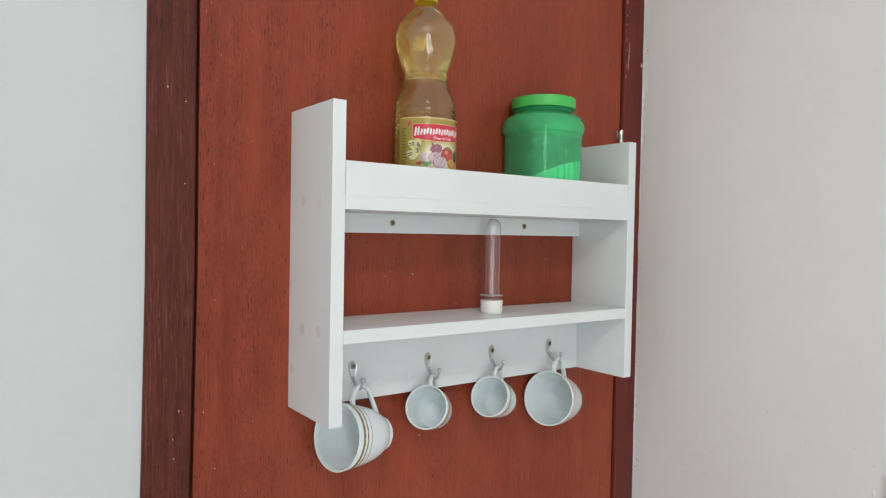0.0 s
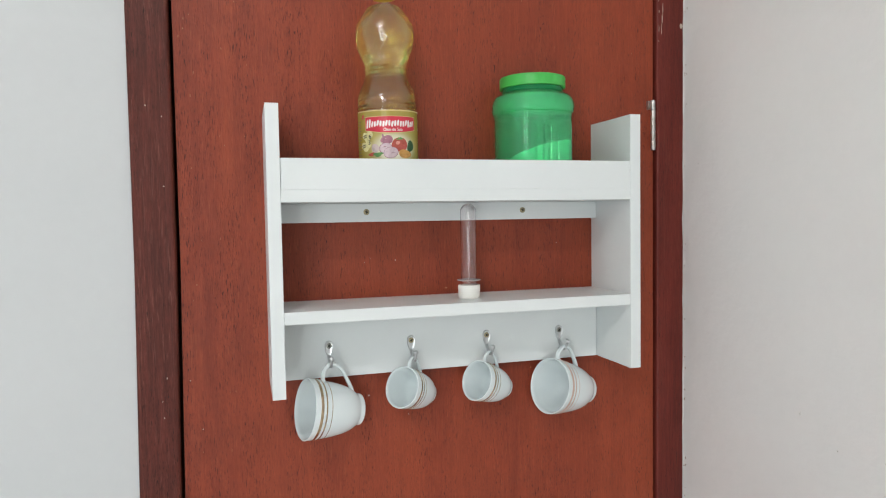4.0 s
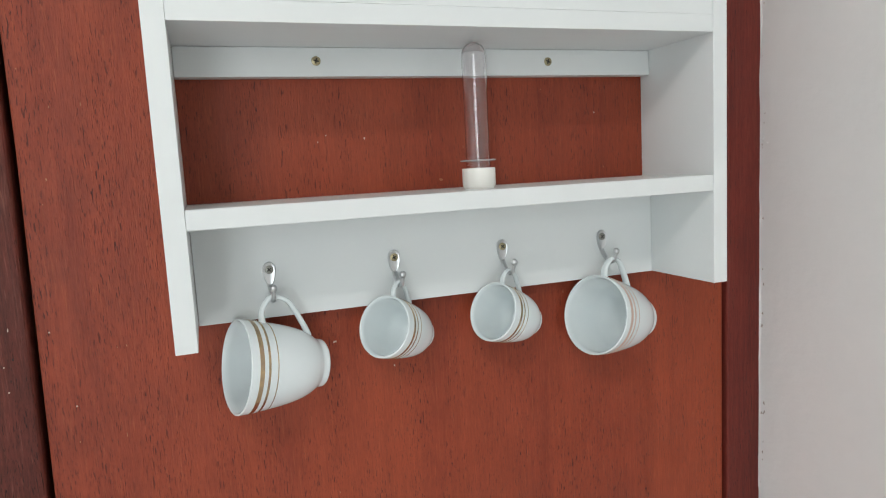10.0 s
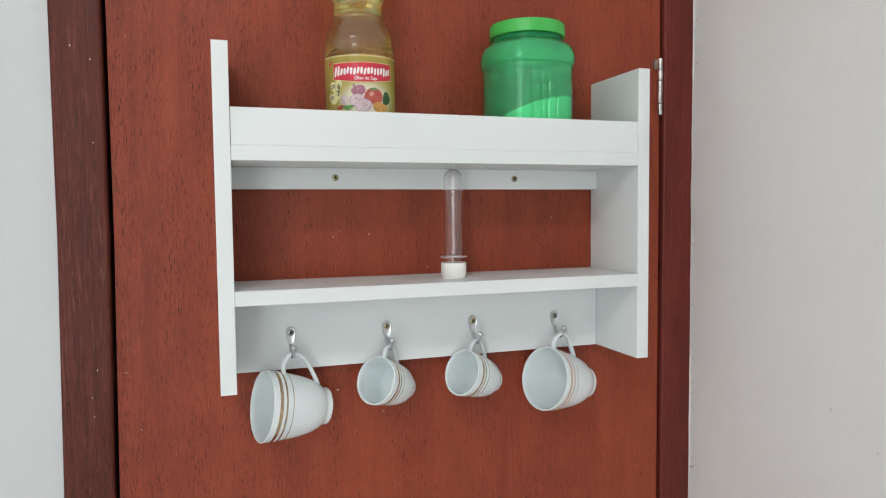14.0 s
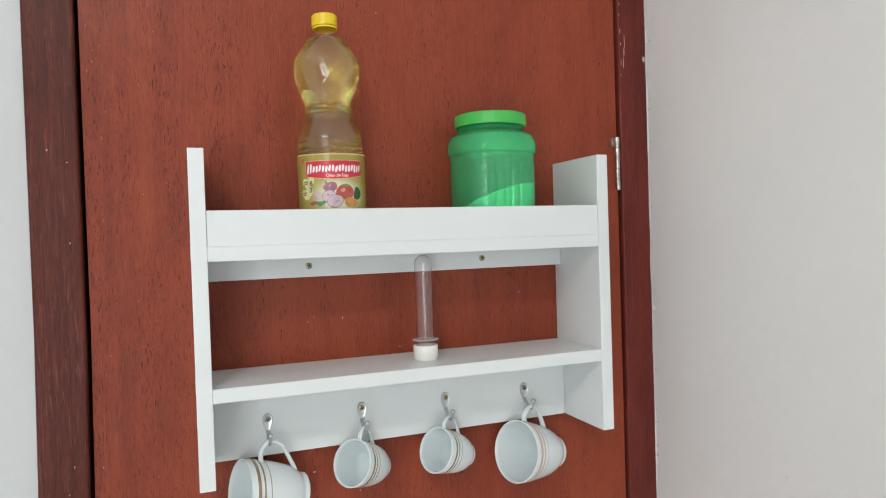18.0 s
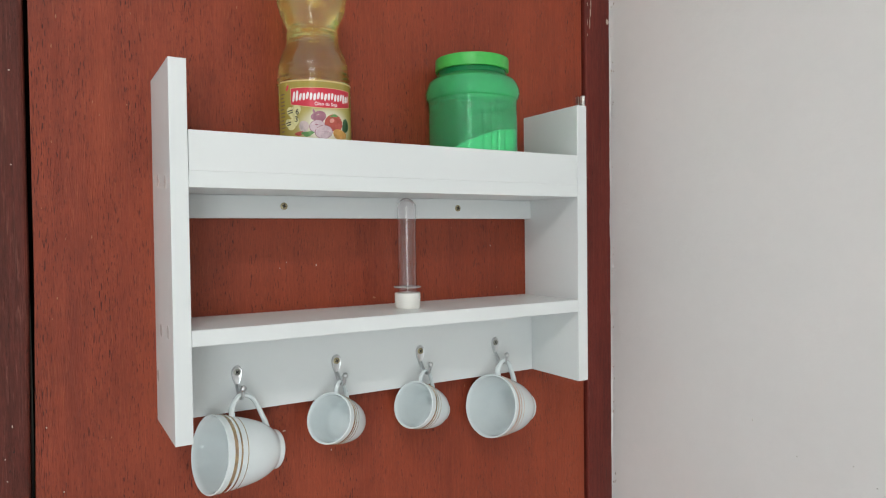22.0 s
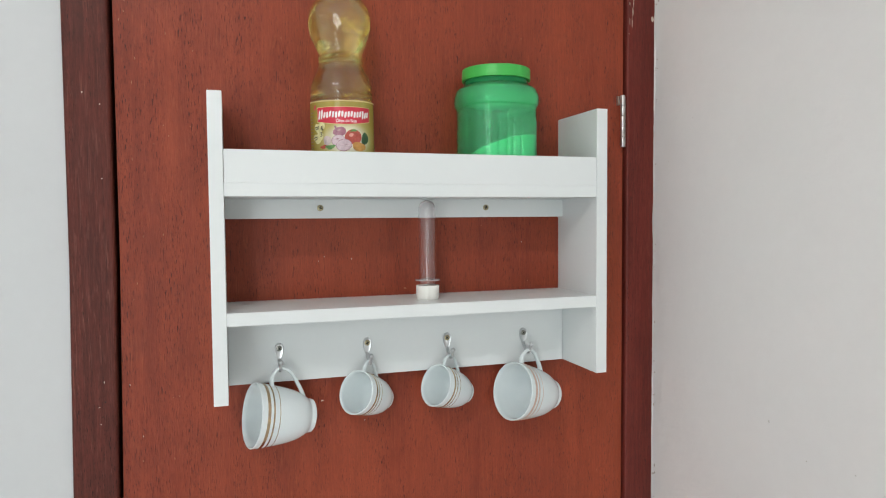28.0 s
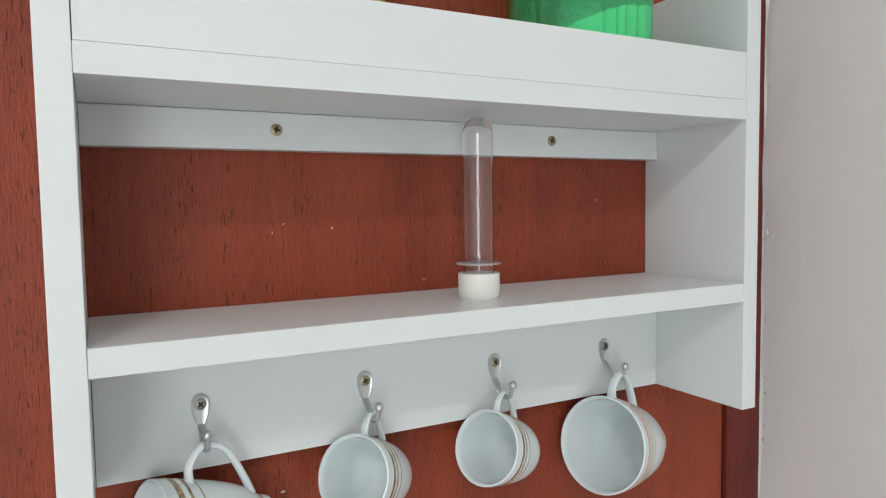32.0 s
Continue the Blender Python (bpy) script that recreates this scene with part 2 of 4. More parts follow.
link(pet, pet.node_tree.nodes["Principled BSDF"].outputs[0], blend.inputs[2])
link(pet, blend.outputs[0], pet.node_tree.nodes["Material Output"].inputs["Surface"])
clear = mat("clear_tube_plastic", (0.97, 0.95, 0.96), 0.03, IOR=1.22, Transmission_Weight=1.0, Coat_Weight=0.85, Coat_IOR=1.5, Coat_Roughness=0.08)
clear_edge = mat("frosted_flange_plastic", (0.86, 0.84, 0.85), 0.2, IOR=1.3, Transmission_Weight=0.6)
cap_yellow = mat("yellow_cap_plastic", (0.85, 0.60, 0.02), 0.35)
jar_green = mat("green_jar_plastic", (0.31, 0.97, 0.60), 0.05, IOR=1.10, Transmission_Weight=0.84, Coat_Weight=0.8, Coat_IOR=1.5, Coat_Roughness=0.06)
see = node(jar_green, "ShaderNodeBsdfTransparent", Color=(0.44, 0.97, 0.68, 1))
blend = node(jar_green, "ShaderNodeMixShader", Fac=0.72)
link(jar_green, see.outputs[0], blend.inputs[1])
link(jar_green, jar_green.node_tree.nodes["Principled BSDF"].outputs[0], blend.inputs[2])
link(jar_green, blend.outputs[0], jar_green.node_tree.nodes["Material Output"].inputs["Surface"])
dust = mat("powder_dust_film", (0.66, 0.88, 0.74), 0.9)
film = noise_of(dust, (24, 24, 18), 1.0, 4, 0.6)
grit = noise_of(dust, (340, 340, 340), 1.0, 4, 0.65)
spots = noise_of(dust, (520, 520, 420), 1.0, 2, 0.5)
clump = noise_of(dust, (45, 45, 30), 1.0, 3, 0.6)
dark = mix(dust, 1.0, ramp(dust, spots, [(0.60, grey(0.0)), (0.66, grey(1.0))]), ramp(dust, clump, [(0.42, grey(0.0)), (0.62, grey(1.0))]), "MULTIPLY")
paint(dust, mix(dust, dark, (0.56, 0.74, 0.64), (0.05, 0.10, 0.06)))
cover = mix(dust, 0.35, ramp(dust, film, [(0.33, grey(0.22)), (0.67, grey(0.66))]), ramp(dust, grit, [(0.40, grey(0.12)), (0.70, grey(0.62))]))
level = node(dust, "ShaderNodeSeparateXYZ")
link(dust, coords(dust, (1, 1, 1)), level.inputs[0])
cover = mix(dust, 1.0, cover, ramp(dust, level.outputs["Z"], [(0.100, grey(0.66)), (0.110, grey(1.45))]), "MULTIPLY")
cover = mix(dust, dark, cover, (0.9, 0.9, 0.9))
link(dust, cover, dust.node_tree.nodes["Principled BSDF"].inputs["Alpha"])
crumb_mat = mat("dark_crumb", (0.05, 0.06, 0.04), 0.8)
lid_green = mat("green_lid_plastic", (0.062, 0.48, 0.085), 0.42)
neck_dark_green = mat("dark_green_plastic", (0.006, 0.20, 0.060), 0.14, spec=0.3)
powder = mat("white_powder", (0.86, 0.87, 0.84), 0.95)
paint(powder, None, noise_of(powder, (300, 300, 300), 1.0, 6), 0.5, 0.001)
cap_white = mat("white_cap_plastic", (0.87, 0.86, 0.81), 0.4)


def printed(name, color, rough):
    """Ink with the uneven tones of a printed photograph."""
    m = mat(name, color, rough)
    tone = ramp(m, noise_of(m, (170, 170, 120), 1.0, 4, 0.6), [(0.3, tuple(v * 0.7 for v in color)), (0.52, color), (0.75, tuple(min(1.0, v * 1.15 + 0.03) for v in color))])
    return paint(m, tone)


label_film = mat("olive_label_film", (0.46, 0.37, 0.11), 0.14)
spot = node(label_film, "ShaderNodeVectorMath")
spot.operation = "DISTANCE"
link(label_film, coords(label_film, (1.0, 1.0, 1.5)), spot.inputs[0])
spot.inputs[1].default_value = (0.000, -0.041, 0.082)
paint(label_film, ramp(label_film, spot.outputs["Value"], [(0.010, (0.82, 0.80, 0.71)), (0.022, (0.70, 0.66, 0.48)), (0.033, (0.47, 0.39, 0.13)), (0.047, (0.38, 0.30, 0.07))]))
label_cream = printed("label_cream", (0.74, 0.69, 0.36), 0.25)
label_red = mat("label_red", (0.62, 0.03, 0.06), 0.3)
label_white = mat("label_white", (0.85, 0.82, 0.80), 0.3)
label_black = mat("label_black", (0.02, 0.02, 0.015), 0.4)
label_umber = mat("label_umber", (0.16, 0.10, 0.03), 0.3)
label_gold = mat("label_gold", (0.62, 0.47, 0.20), 0.35)
onion_pale = printed("print_pale_onion", (0.60, 0.46, 0.50), 0.35)
garlic_pink = printed("print_garlic", (0.60, 0.48, 0.47), 0.25)
tomato_sheen = printed("print_tomato_sheen", (0.72, 0.30, 0.24), 0.35)
onion_purple = printed("print_purple_onion", (0.36, 0.15, 0.20), 0.2)
tomato_red = printed("print_tomato", (0.50, 0.10, 0.075), 0.2)
carrot_orange = printed("print_orange", (0.60, 0.31, 0.08), 0.2)
leaf_green = printed("print_leaf", (0.03, 0.09, 0.03), 0.35)
herb_green = printed("print_herb", (0.12, 0.30, 0.08), 0.35)
ivory = mat("ivory_switch_plastic", (0.70, 0.62, 0.40), 0.4)
speck_white = mat("paint_splash", (0.55, 0.46, 0.38), 0.6)
speck_tan = mat("nick_and_glint_tan", (0.36, 0.15, 0.075), 0.7)
# near-black that puts shade into the door gap and the nail hole
gap_dark = mat("shade_black", (0.012, 0.009, 0.008), 0.9)
bulb_glow = mat("lamp_glass", (1, 1, 1), 0.4, Emission_Strength=60.0)
bulb_glow.node_tree.nodes["Principled BSDF"].inputs["Emission Color"].default_value = (1, 0.98, 0.95, 1)
glass = mat("window_glass", (1, 1, 1), 0.0, IOR=1.05, Transmission_Weight=1.0)
# unseen floor, raised to near white so it bounces light up under the shelf
floor_tile = mat("bounce_floor_tile", (0.48, 0.43, 0.37), 0.3)
paint(floor_tile, ramp(floor_tile, noise_of(floor_tile, (6, 6, 6), 1.0, 5), [(0.3, (0.76, 0.75, 0.73)), (0.7, (0.84, 0.83, 0.81))]))


# ---------- mesh helpers ----------
def part(name, bm, material, parent=None, label="", smooth=False):
    me = bpy.data.meshes.new(name)
    bmesh.ops.recalc_face_normals(bm, faces=bm.faces)
    if smooth:
        for f in bm.faces:
            f.smooth = True
    bm.to_mesh(me)
    bm.free()
    me.materials.append(material)
    if smooth:
        me.set_sharp_from_angle(angle=radians(40))
    ob = new(name, me)
    ob.parent = parent
    if label:
        ob["label"] = label
    return ob


def thing(name, label, category, group="", kind="", at=(0, 0, 0)):
    e = new(name)
    e.empty_display_size = 0.02
    e.location = at
    return tagged(e, label, category, group, kind)


def box(bm, x0, x1, y0, y1, z0, z1, bevel=0.0, seg=2):
    r = bmesh.ops.create_cube(bm, size=1.0)
    for v in r["verts"]:
        v.co = Vector(((x0 + x1) / 2 + v.co.x * (x1 - x0), (y0 + y1) / 2 + v.co.y * (y1 - y0), (z0 + z1) / 2 + v.co.z * (z1 - z0)))
    if bevel:
        edges = list({e for v in r["verts"] for e in v.link_edges})
        bmesh.ops.bevel(bm, geom=edges, offset=bevel, segments=seg, affect="EDGES", profile=0.6)
    return bm


def boxed(*a, **k):
    return box(bmesh.new(), *a, **k)


def lathe(profile, n=48, warp=None, m=None, cap=True):
    """A turned form: (radius, height) pairs from one end to the other; warp(angle, z, r) may push the radius."""
    bm = bmesh.new()
    rings = []
    for r, z in profile:
        ring = []
        for i in range(n):
            a = 2 * math.pi * i / n
            rr = r if warp is None else warp(a, z, r)
            ring.append(bm.verts.new((rr * math.cos(a), rr * math.sin(a), z)))
        rings.append(ring)
    for a, b in zip(rings, rings[1:]):
        for i in range(n):
            bm.faces.new((a[i], a[(i + 1) % n], b[(i + 1) % n], b[i]))
    if cap:
        bm.faces.new(rings[0][::-1])
        bm.faces.new(rings[-1])
    if m is not None:
        bm.transform(m)
    return bm


def smooth_profile(points, steps=6):
    """A rounded run through (radius, height) points."""
    out = []
    p = [points[0], *points, points[-1]]
    for i in range(1, len(p) - 2):
        for k in range(steps):
            t = k / steps
            q = []
            for d in (0, 1):
                a, b, c, e = (p[i + j][d] for j in (-1, 0, 1, 2))
                q.append(0.5 * (2 * b + (c - a) * t + (2 * a - 5 * b + 4 * c - e) * t * t + (3 * b - a - 3 * c + e) * t ** 3))
            out.append(tuple(q))
    return out + [points[-1]]


def tube(path, width, thick, n=12, side=Vector((1, 0, 0)), taper=None):
    """A bar of oval section swept along points."""
    bm = bmesh.new()
    rings = []
    pts = [Vector(q) for q in path]
    for i, q in enumerate(pts):
        d = (pts[min(i + 1, len(pts) - 1)] - pts[max(i - 1, 0)]).normalized()
        s = (side - d * side.dot(d)).normalized()
        o = s.cross(d).normalized()
        k = 1.0 if taper is None else taper(i / (len(pts) - 1))
        rings.append([bm.verts.new(q + s * math.cos(2 * math.pi * j / n) * width * k / 2 + o * math.sin(2 * math.pi * j / n) * thick * k / 2) for j in range(n)])
    for a, b in zip(rings, rings[1:]):
        for j in range(n):
            bm.faces.new((a[j], a[(j + 1) % n], b[(j + 1) % n], b[j]))
    bm.faces.new(rings[0][::-1])
    bm.faces.new(rings[-1])
    return bm


def curve3(points, steps=8):
    p = [Vector(points[0]), *map(Vector, points), Vector(points[-1])]
    out = []
    for i in range(1, len(p) - 2):
        a, b, c, e = p[i - 1], p[i], p[i + 1], p[i + 2]
        for k in range(steps):
            t = k / steps
            out.append(0.5 * (2 * b + (c - a) * t + (2 * a - 5 * b + 4 * c - e) * t * t + (3 * b - a - 3 * c + e) * t ** 3))
    return out + [p[-1]]


def ball(r, at, seg=16):
    bm = bmesh.new()
    bmesh.ops.create_uvsphere(bm, u_segments=seg, v_segments=seg // 2, radius=r, matrix=Matrix.Translation(at))
    return bm


# ---------- the room ----------
XR, XL, YB, H = 0.4085, -2.9, -2.7, 2.65
DL, DR, DT = -0.4256, 0.4085, 2.13

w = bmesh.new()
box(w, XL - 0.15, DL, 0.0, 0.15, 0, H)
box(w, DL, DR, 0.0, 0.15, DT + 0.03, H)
tagged(part("wall_north", w, wall_paint), "smooth white painted wall out of view, brightened to bounce light beside the door", "wall", kind="structure")

# the side wall is hand plastered: uneven along the door frame
w = bmesh.new()
ny, nz = 150, 130
ys = [0.15 - 0.55 * (i / ny) ** 1.0 for i in range(ny + 1)] + [-0.8, -1.5, YB - 0.15]
zs = [0.0, 0.5] + [0.85 + 1.25 * j / nz for j in range(nz + 1)] + [H]
grid = []
for y in ys:
    row = []
    for z in zs:
        near = math.exp(-max(0.0, -y) / 0.035)
        bump = noise.fractal(Vector((1.0, y * 26, z * 17)), 1.0, 2.0, 4) * 0.0019 * near
        bump += noise.fractal(Vector((5.0, y * 7, z * 6)), 1.0, 2.0, 3) * 0.0008
        row.append(w.verts.new((XR - bump if y < -0.0 else XR, y, z)))
    grid.append(row)
for i in range(len(ys) - 1):
    for j in range(len(zs) - 1):
        w.faces.new((grid[i][j], grid[i + 1][j], grid[i + 1][j + 1], grid[i][j + 1]))
back = [w.verts.new((XR + 0.15, y, z)) for y in (0.15, YB - 0.15) for z in (0.0, H)]
w.faces.new((back[0], back[1], back[3], back[2]))
side = part("wall_east", w, side_paint, smooth=True)
tagged(side, "off-white hand-plastered side wall with a rough edge", "wall", kind="structure")

w = bmesh.new()
wx0, wx1, wz0, wz1 = WX0, WX1, WZ0, WZ1
box(w, XL, wx0, YB - 0.15, YB, 0, H)
box(w, wx1, XR, YB - 0.15, YB, 0, H)
box(w, wx0, wx1, YB - 0.15, YB, 0, wz0)
box(w, wx0, wx1, YB - 0.15, YB, wz1, H)
tagged(part("wall_south", w, bounce_paint), "white painted wall with a window, brightened to bounce light", "wall", kind="structure")
tagged(part("wall_west", boxed(XL - 0.15, XL, YB - 0.15, 0, 0, H), bounce_paint), "white painted wall out of view, brightened to bounce light", "wall", kind="structure")
tagged(part("ceiling", boxed(XL - 0.15, XR + 0.15, YB - 0.15, 0.15, H, H + 0.12), ceiling_paint), "flat white ceiling", "ceiling", kind="structure")
floor = tagged(part("floor", boxed(XL - 0.15, XR + 0.15, YB - 0.15, 0.15, -0.1, 0.0), floor_tile), "pale tile floor out of view, brightened to bounce light", "floor", kind="structure")

window = thing("window_1", "white framed tall window in the rear wall", "window", kind="structure", at=(0, 0, 0))
fr = bmesh.new()
for a in ((wx0, wx0 + 0.05, wz0, wz1), (wx1 - 0.05, wx1, wz0, wz1), (wx0 + 0.05, wx1 - 0.05, wz0, wz0 + 0.05), (wx0 + 0.05, wx1 - 0.05, wz1 - 0.05, wz1), (-1.38, -1.32, wz0 + 0.05, wz1 - 0.05)):
    box(fr, a[0], a[1], YB - 0.12, YB - 0.07, a[2], a[3], 0.004)
part("window_frame", fr, edge_tape, window)
for a, b in ((wx0 + 0.05, -1.38), (-1.32, wx1 - 0.05)):
    p = part("pane", boxed(a, b, YB - 0.098, YB - 0.092, wz0 + 0.05, wz1 - 0.05), glass, window)
    p.visible_shadow = False

lamp = thing("ceiling_lamp", "white ceiling lamp with three small bulbs, switched on", "lamp", at=(LAMP[0], LAMP[1], H))
part("base", boxed(-0.15, 0.15, -0.03, 0.03, -0.035, 0.0, 0.006), cap_white, lamp)
for dx in BULBS:
    m = pose(dx, 0, 0)
    part("socket", lathe([(0.020, -0.0352), (0.024, -0.045), (0.024, -0.095), (0.020, -0.098), (0.001, -0.098)], 32, m=m), cap_white, lamp, smooth=True)
    part("bulb", lathe([(0.013, -0.0985), (0.016, -0.105), (0.016, -0.114), (0.010, -0.121), (0.001, -0.123)], 24, m=m), bulb_glow, lamp, smooth=True)

# ---------- door, frame, hinge ----------

def lean(bm, upto):
    """The closing side stands a little out of plumb below shelf height."""
    for z in (0.9, 1.46):
        bmesh.ops.bisect_plane(bm, geom=bm.verts[:] + bm.edges[:] + bm.faces[:], plane_co=(0, 0, z), plane_no=(0, 0, 1))
    for v in bm.verts:
        if v.co.x < upto:
            v.co.x -= 0.014 * max(0.0, 1.46 - max(v.co.z, 0.9))
    return bm


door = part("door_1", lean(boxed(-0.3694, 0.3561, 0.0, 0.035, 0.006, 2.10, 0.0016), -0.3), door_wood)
tagged(door, "closed reddish mahogany veneer door with dark pores", "door", kind="structure")

frame_ob = thing("door_frame", "dark stained wooden door frame with worn edges", "door frame", kind="structure")


def jamb(x0, x1, z0, z1, y0=-0.006):
    bm = bmesh.new()
    box(bm, x0, x1, y0, 0.14, z0, z1, 0.0048, 4)
    return bm


part("jamb", lean(jamb(DL, -0.3735, 0, DT), -0.3), frame_wood, frame_ob)
part("jamb", jamb(0.3592, DR + 0.004, 0, DT), red_frame_wood, frame_ob)
part("head", jamb(-0.3735, 0.3592, 2.104, DT + 0.03), frame_wood, frame_ob)
st = bmesh.new()
box(st, -0.3735, -0.355, 0.038, 0.06, 0, 2.1)
box(st, 0.345, 0.3592, 0.038, 0.06, 0, 2.1)
part("door_stop", st, gap_dark, frame_ob)

hinge = thing("door_hinge", "small worn steel butt hinge between door and frame", "hinge", at=(0.3500, -0.0085, 1.6244))
zz = 0.0
for i in range(5):
    h = 0.0806 / 5
    part("knuckle", lathe([(0.0033, zz + 0.0003), (0.0036, zz + 0.0008), (0.0036, zz + h - 0.0008), (0.0033, zz + h - 0.0003)], 20), steel, hinge, smooth=True)
    zz += h
part("leaf", boxed(-0.0062, -0.0030, 0.004, 0.0088, 0.066, 0.0796), steel, hinge)
part("leaf", boxed(0.0035, 0.0092, 0.0062, 0.0088, 0.001, 0.0796), steel, hinge)

# ---------- the shelf unit ----------
A, TH, D = 0.2425, 0.0163, 0.113
ZB, ZT, Z1, Z1T, ZL, Z2, Z2T = 1.300, 1.6638, 1.5434, 1.5592, 1.5977, 1.3921, 1.4078
shelf = thing("wall_shelf", "white melamine wall shelf with hooks, mounted on the door", "shelf", at=(0, 0, ZB))


def sp(name, x0, x1, y0, y1, z0, z1, bevel=0.0006, parent=shelf, label="", m=melamine):
    return part(name, boxed(x0, x1, y0, y1, z0 - ZB, z1 - ZB, bevel), m, parent, label)


for s in (-1, 1):
    a, b = sorted((s * A, s * (A + TH)))
    panel = sp("side_panel", a, b, -D, 0, ZB, ZT)
    if s < 0:
        for y, z in ((-0.0847, 1.5499), (-0.0388, 1.5544), (-0.0404, 1.4015), (-0.0835, 1.4045), (-0.0122, 1.350)):
            part("screw_cap", lathe([(0.0066, 0), (0.0064, 0.00025), (0.0001, 0.0003)], 24, m=pose(-A - TH, y, z - ZB, 0, -90, 0)), sticker, panel, "round white cap sticker", True)
sp("shelf_board", -A + 0.0002, A - 0.0002, -D + 0.0003, 0, Z1, Z1T, 0.0003)
sp("front_lip", -A + 0.0006, A - 0.0006, -D + 0.0001, -D + 0.0156, Z1T + 0.0001, ZL, 0.0002)
sp("shelf_board", -A + 0.0002, A - 0.0002, -D + 0.0002, 0, Z2, Z2T)
rail = sp("back_rail", -A + 0.0003, A - 0.0003, -0.0155, -0.0003, 1.5172, Z1 - 0.0003)
sp("hook_board", -A + 0.0004, A - 0.0004, -0.0155, -0.0003, ZB, Z2 - 0.0003)


def cross_screw(at, r, material, parent):
    """A countersunk cross-head screw whose head faces -y."""
    m = Matrix.Translation(at) @ pose(0, 0, 0, 90, 0, 0) @ pose(0, 0, 0, 0, 0, random.uniform(0, 90))
    h = part("screw", lathe([(r * 1.02, 0), (r, 0.0005), (r * 0.86, 0.0009), (r * 0.05, 0.00095)], 24, m=m), material, parent, "", True)
    bm = bmesh.new()
    box(bm, -r * 0.58, r * 0.58, -r * 0.15, r * 0.15, 0.0006, 0.0011)
    box(bm, -r * 0.15, r * 0.15, -r * 0.58, r * 0.58, 0.0006, 0.00113)
    bm.transform(m)
    return h, bm


for x in (-0.1205, 0.1178):
    h, bm = cross_screw((x, -0.0155, 1.5311 - ZB), 0.0042, brass, rail)
    part("screw_slot", bm, dark_slot, rail)

HOOKS = (-0.1778, -0.0593, 0.0567, 0.1762)
ZH = 1.3449
for i, x in enumerate(HOOKS):
    # tear-drop plate with a raised rim
    bm = bmesh.new()
    rings = []
    for k, (g, y) in enumerate(((1.0, 0.0), (1.0, -0.0014), (0.9, -0.0026), (0.72, -0.0020), (0.02, -0.0018))):
        ring = []
        for j in range(40):
            a = 2 * math.pi * j / 40
            top = math.sin(a) > 0
            w2 = 0.0060 * (1.0 if top else 1 - 0.30 * math.sin(a) ** 2)
            hh = 0.0072 if top else 0.0165
            ring.append(bm.verts.new((x + g * w2 * math.cos(a), -0.0155 + y, ZH - ZB - 0.0 + g * hh * math.sin(a))))
        rings.append(ring)
    for a, b in zip(rings, rings[1:]):
        for j in range(40):
            bm.faces.new((a[j], a[(j + 1) % 40], b[(j + 1) % 40], b[j]))
    bm.faces.new(rings[0])
    bm.faces.new(rings[-1][::-1])
    hook = part("hook", bm, chrome, shelf, "small chrome coat hook with a ball tip", True)
    h, slot = cross_screw((x, -0.0172, ZH - ZB), 0.0039, grey_screw if i in (0, 3) else brass, hook)
    part("screw_slot", slot, dark_slot, hook)
    path = curve3([(x, -0.0165, 1.3305 - ZB), (x, -0.0205, 1.3262 - ZB), (x, -0.0272, 1.3205 - ZB), (x, -0.0335, 1.3188 - ZB), (x, -0.0395, 1.3215 - ZB), (x, -0.0428, 1.3285 - ZB)], 6)
    part("prong", tube(path, 0.0046, 0.0036, 12, Vector((1, 0, 0)), lambda t: 1.15 - 0.3 * t), chrome, hook, "", True)
    part("ball_tip", ball(0.0035, (x, -0.0437, 1.3315 - ZB)), chrome, hook, "", True)

# ---------- cups ----------
LARGE = ((1.0, 0.0), (0.99, 0.07), (0.975, 0.15), (0.940, 0.27), (0.885, 0.45), (0.812, 0.62), (0.735, 0.74), (0.655, 0.825), (0.585, 0.88), (0.548, 0.91), (0.535, 0.94), (0.525, 0.985), (0.50, 1.0))
SMALL = ((1.0, 0.0), (0.995, 0.07), (0.985, 0.15), (0.962, 0.27), (0.925, 0.45), (0.852, 0.64), (0.765, 0.77), (0.665, 0.86), (0.585, 0.91), (0.550, 0.935), (0.54, 0.955), (0.53, 0.985), (0.505, 1.0))


def body_r(shape, s):
    pr = smooth_profile(shape, 8)
    return float(np.interp(s, [q[1] for q in pr], [q[0] for q in pr]))


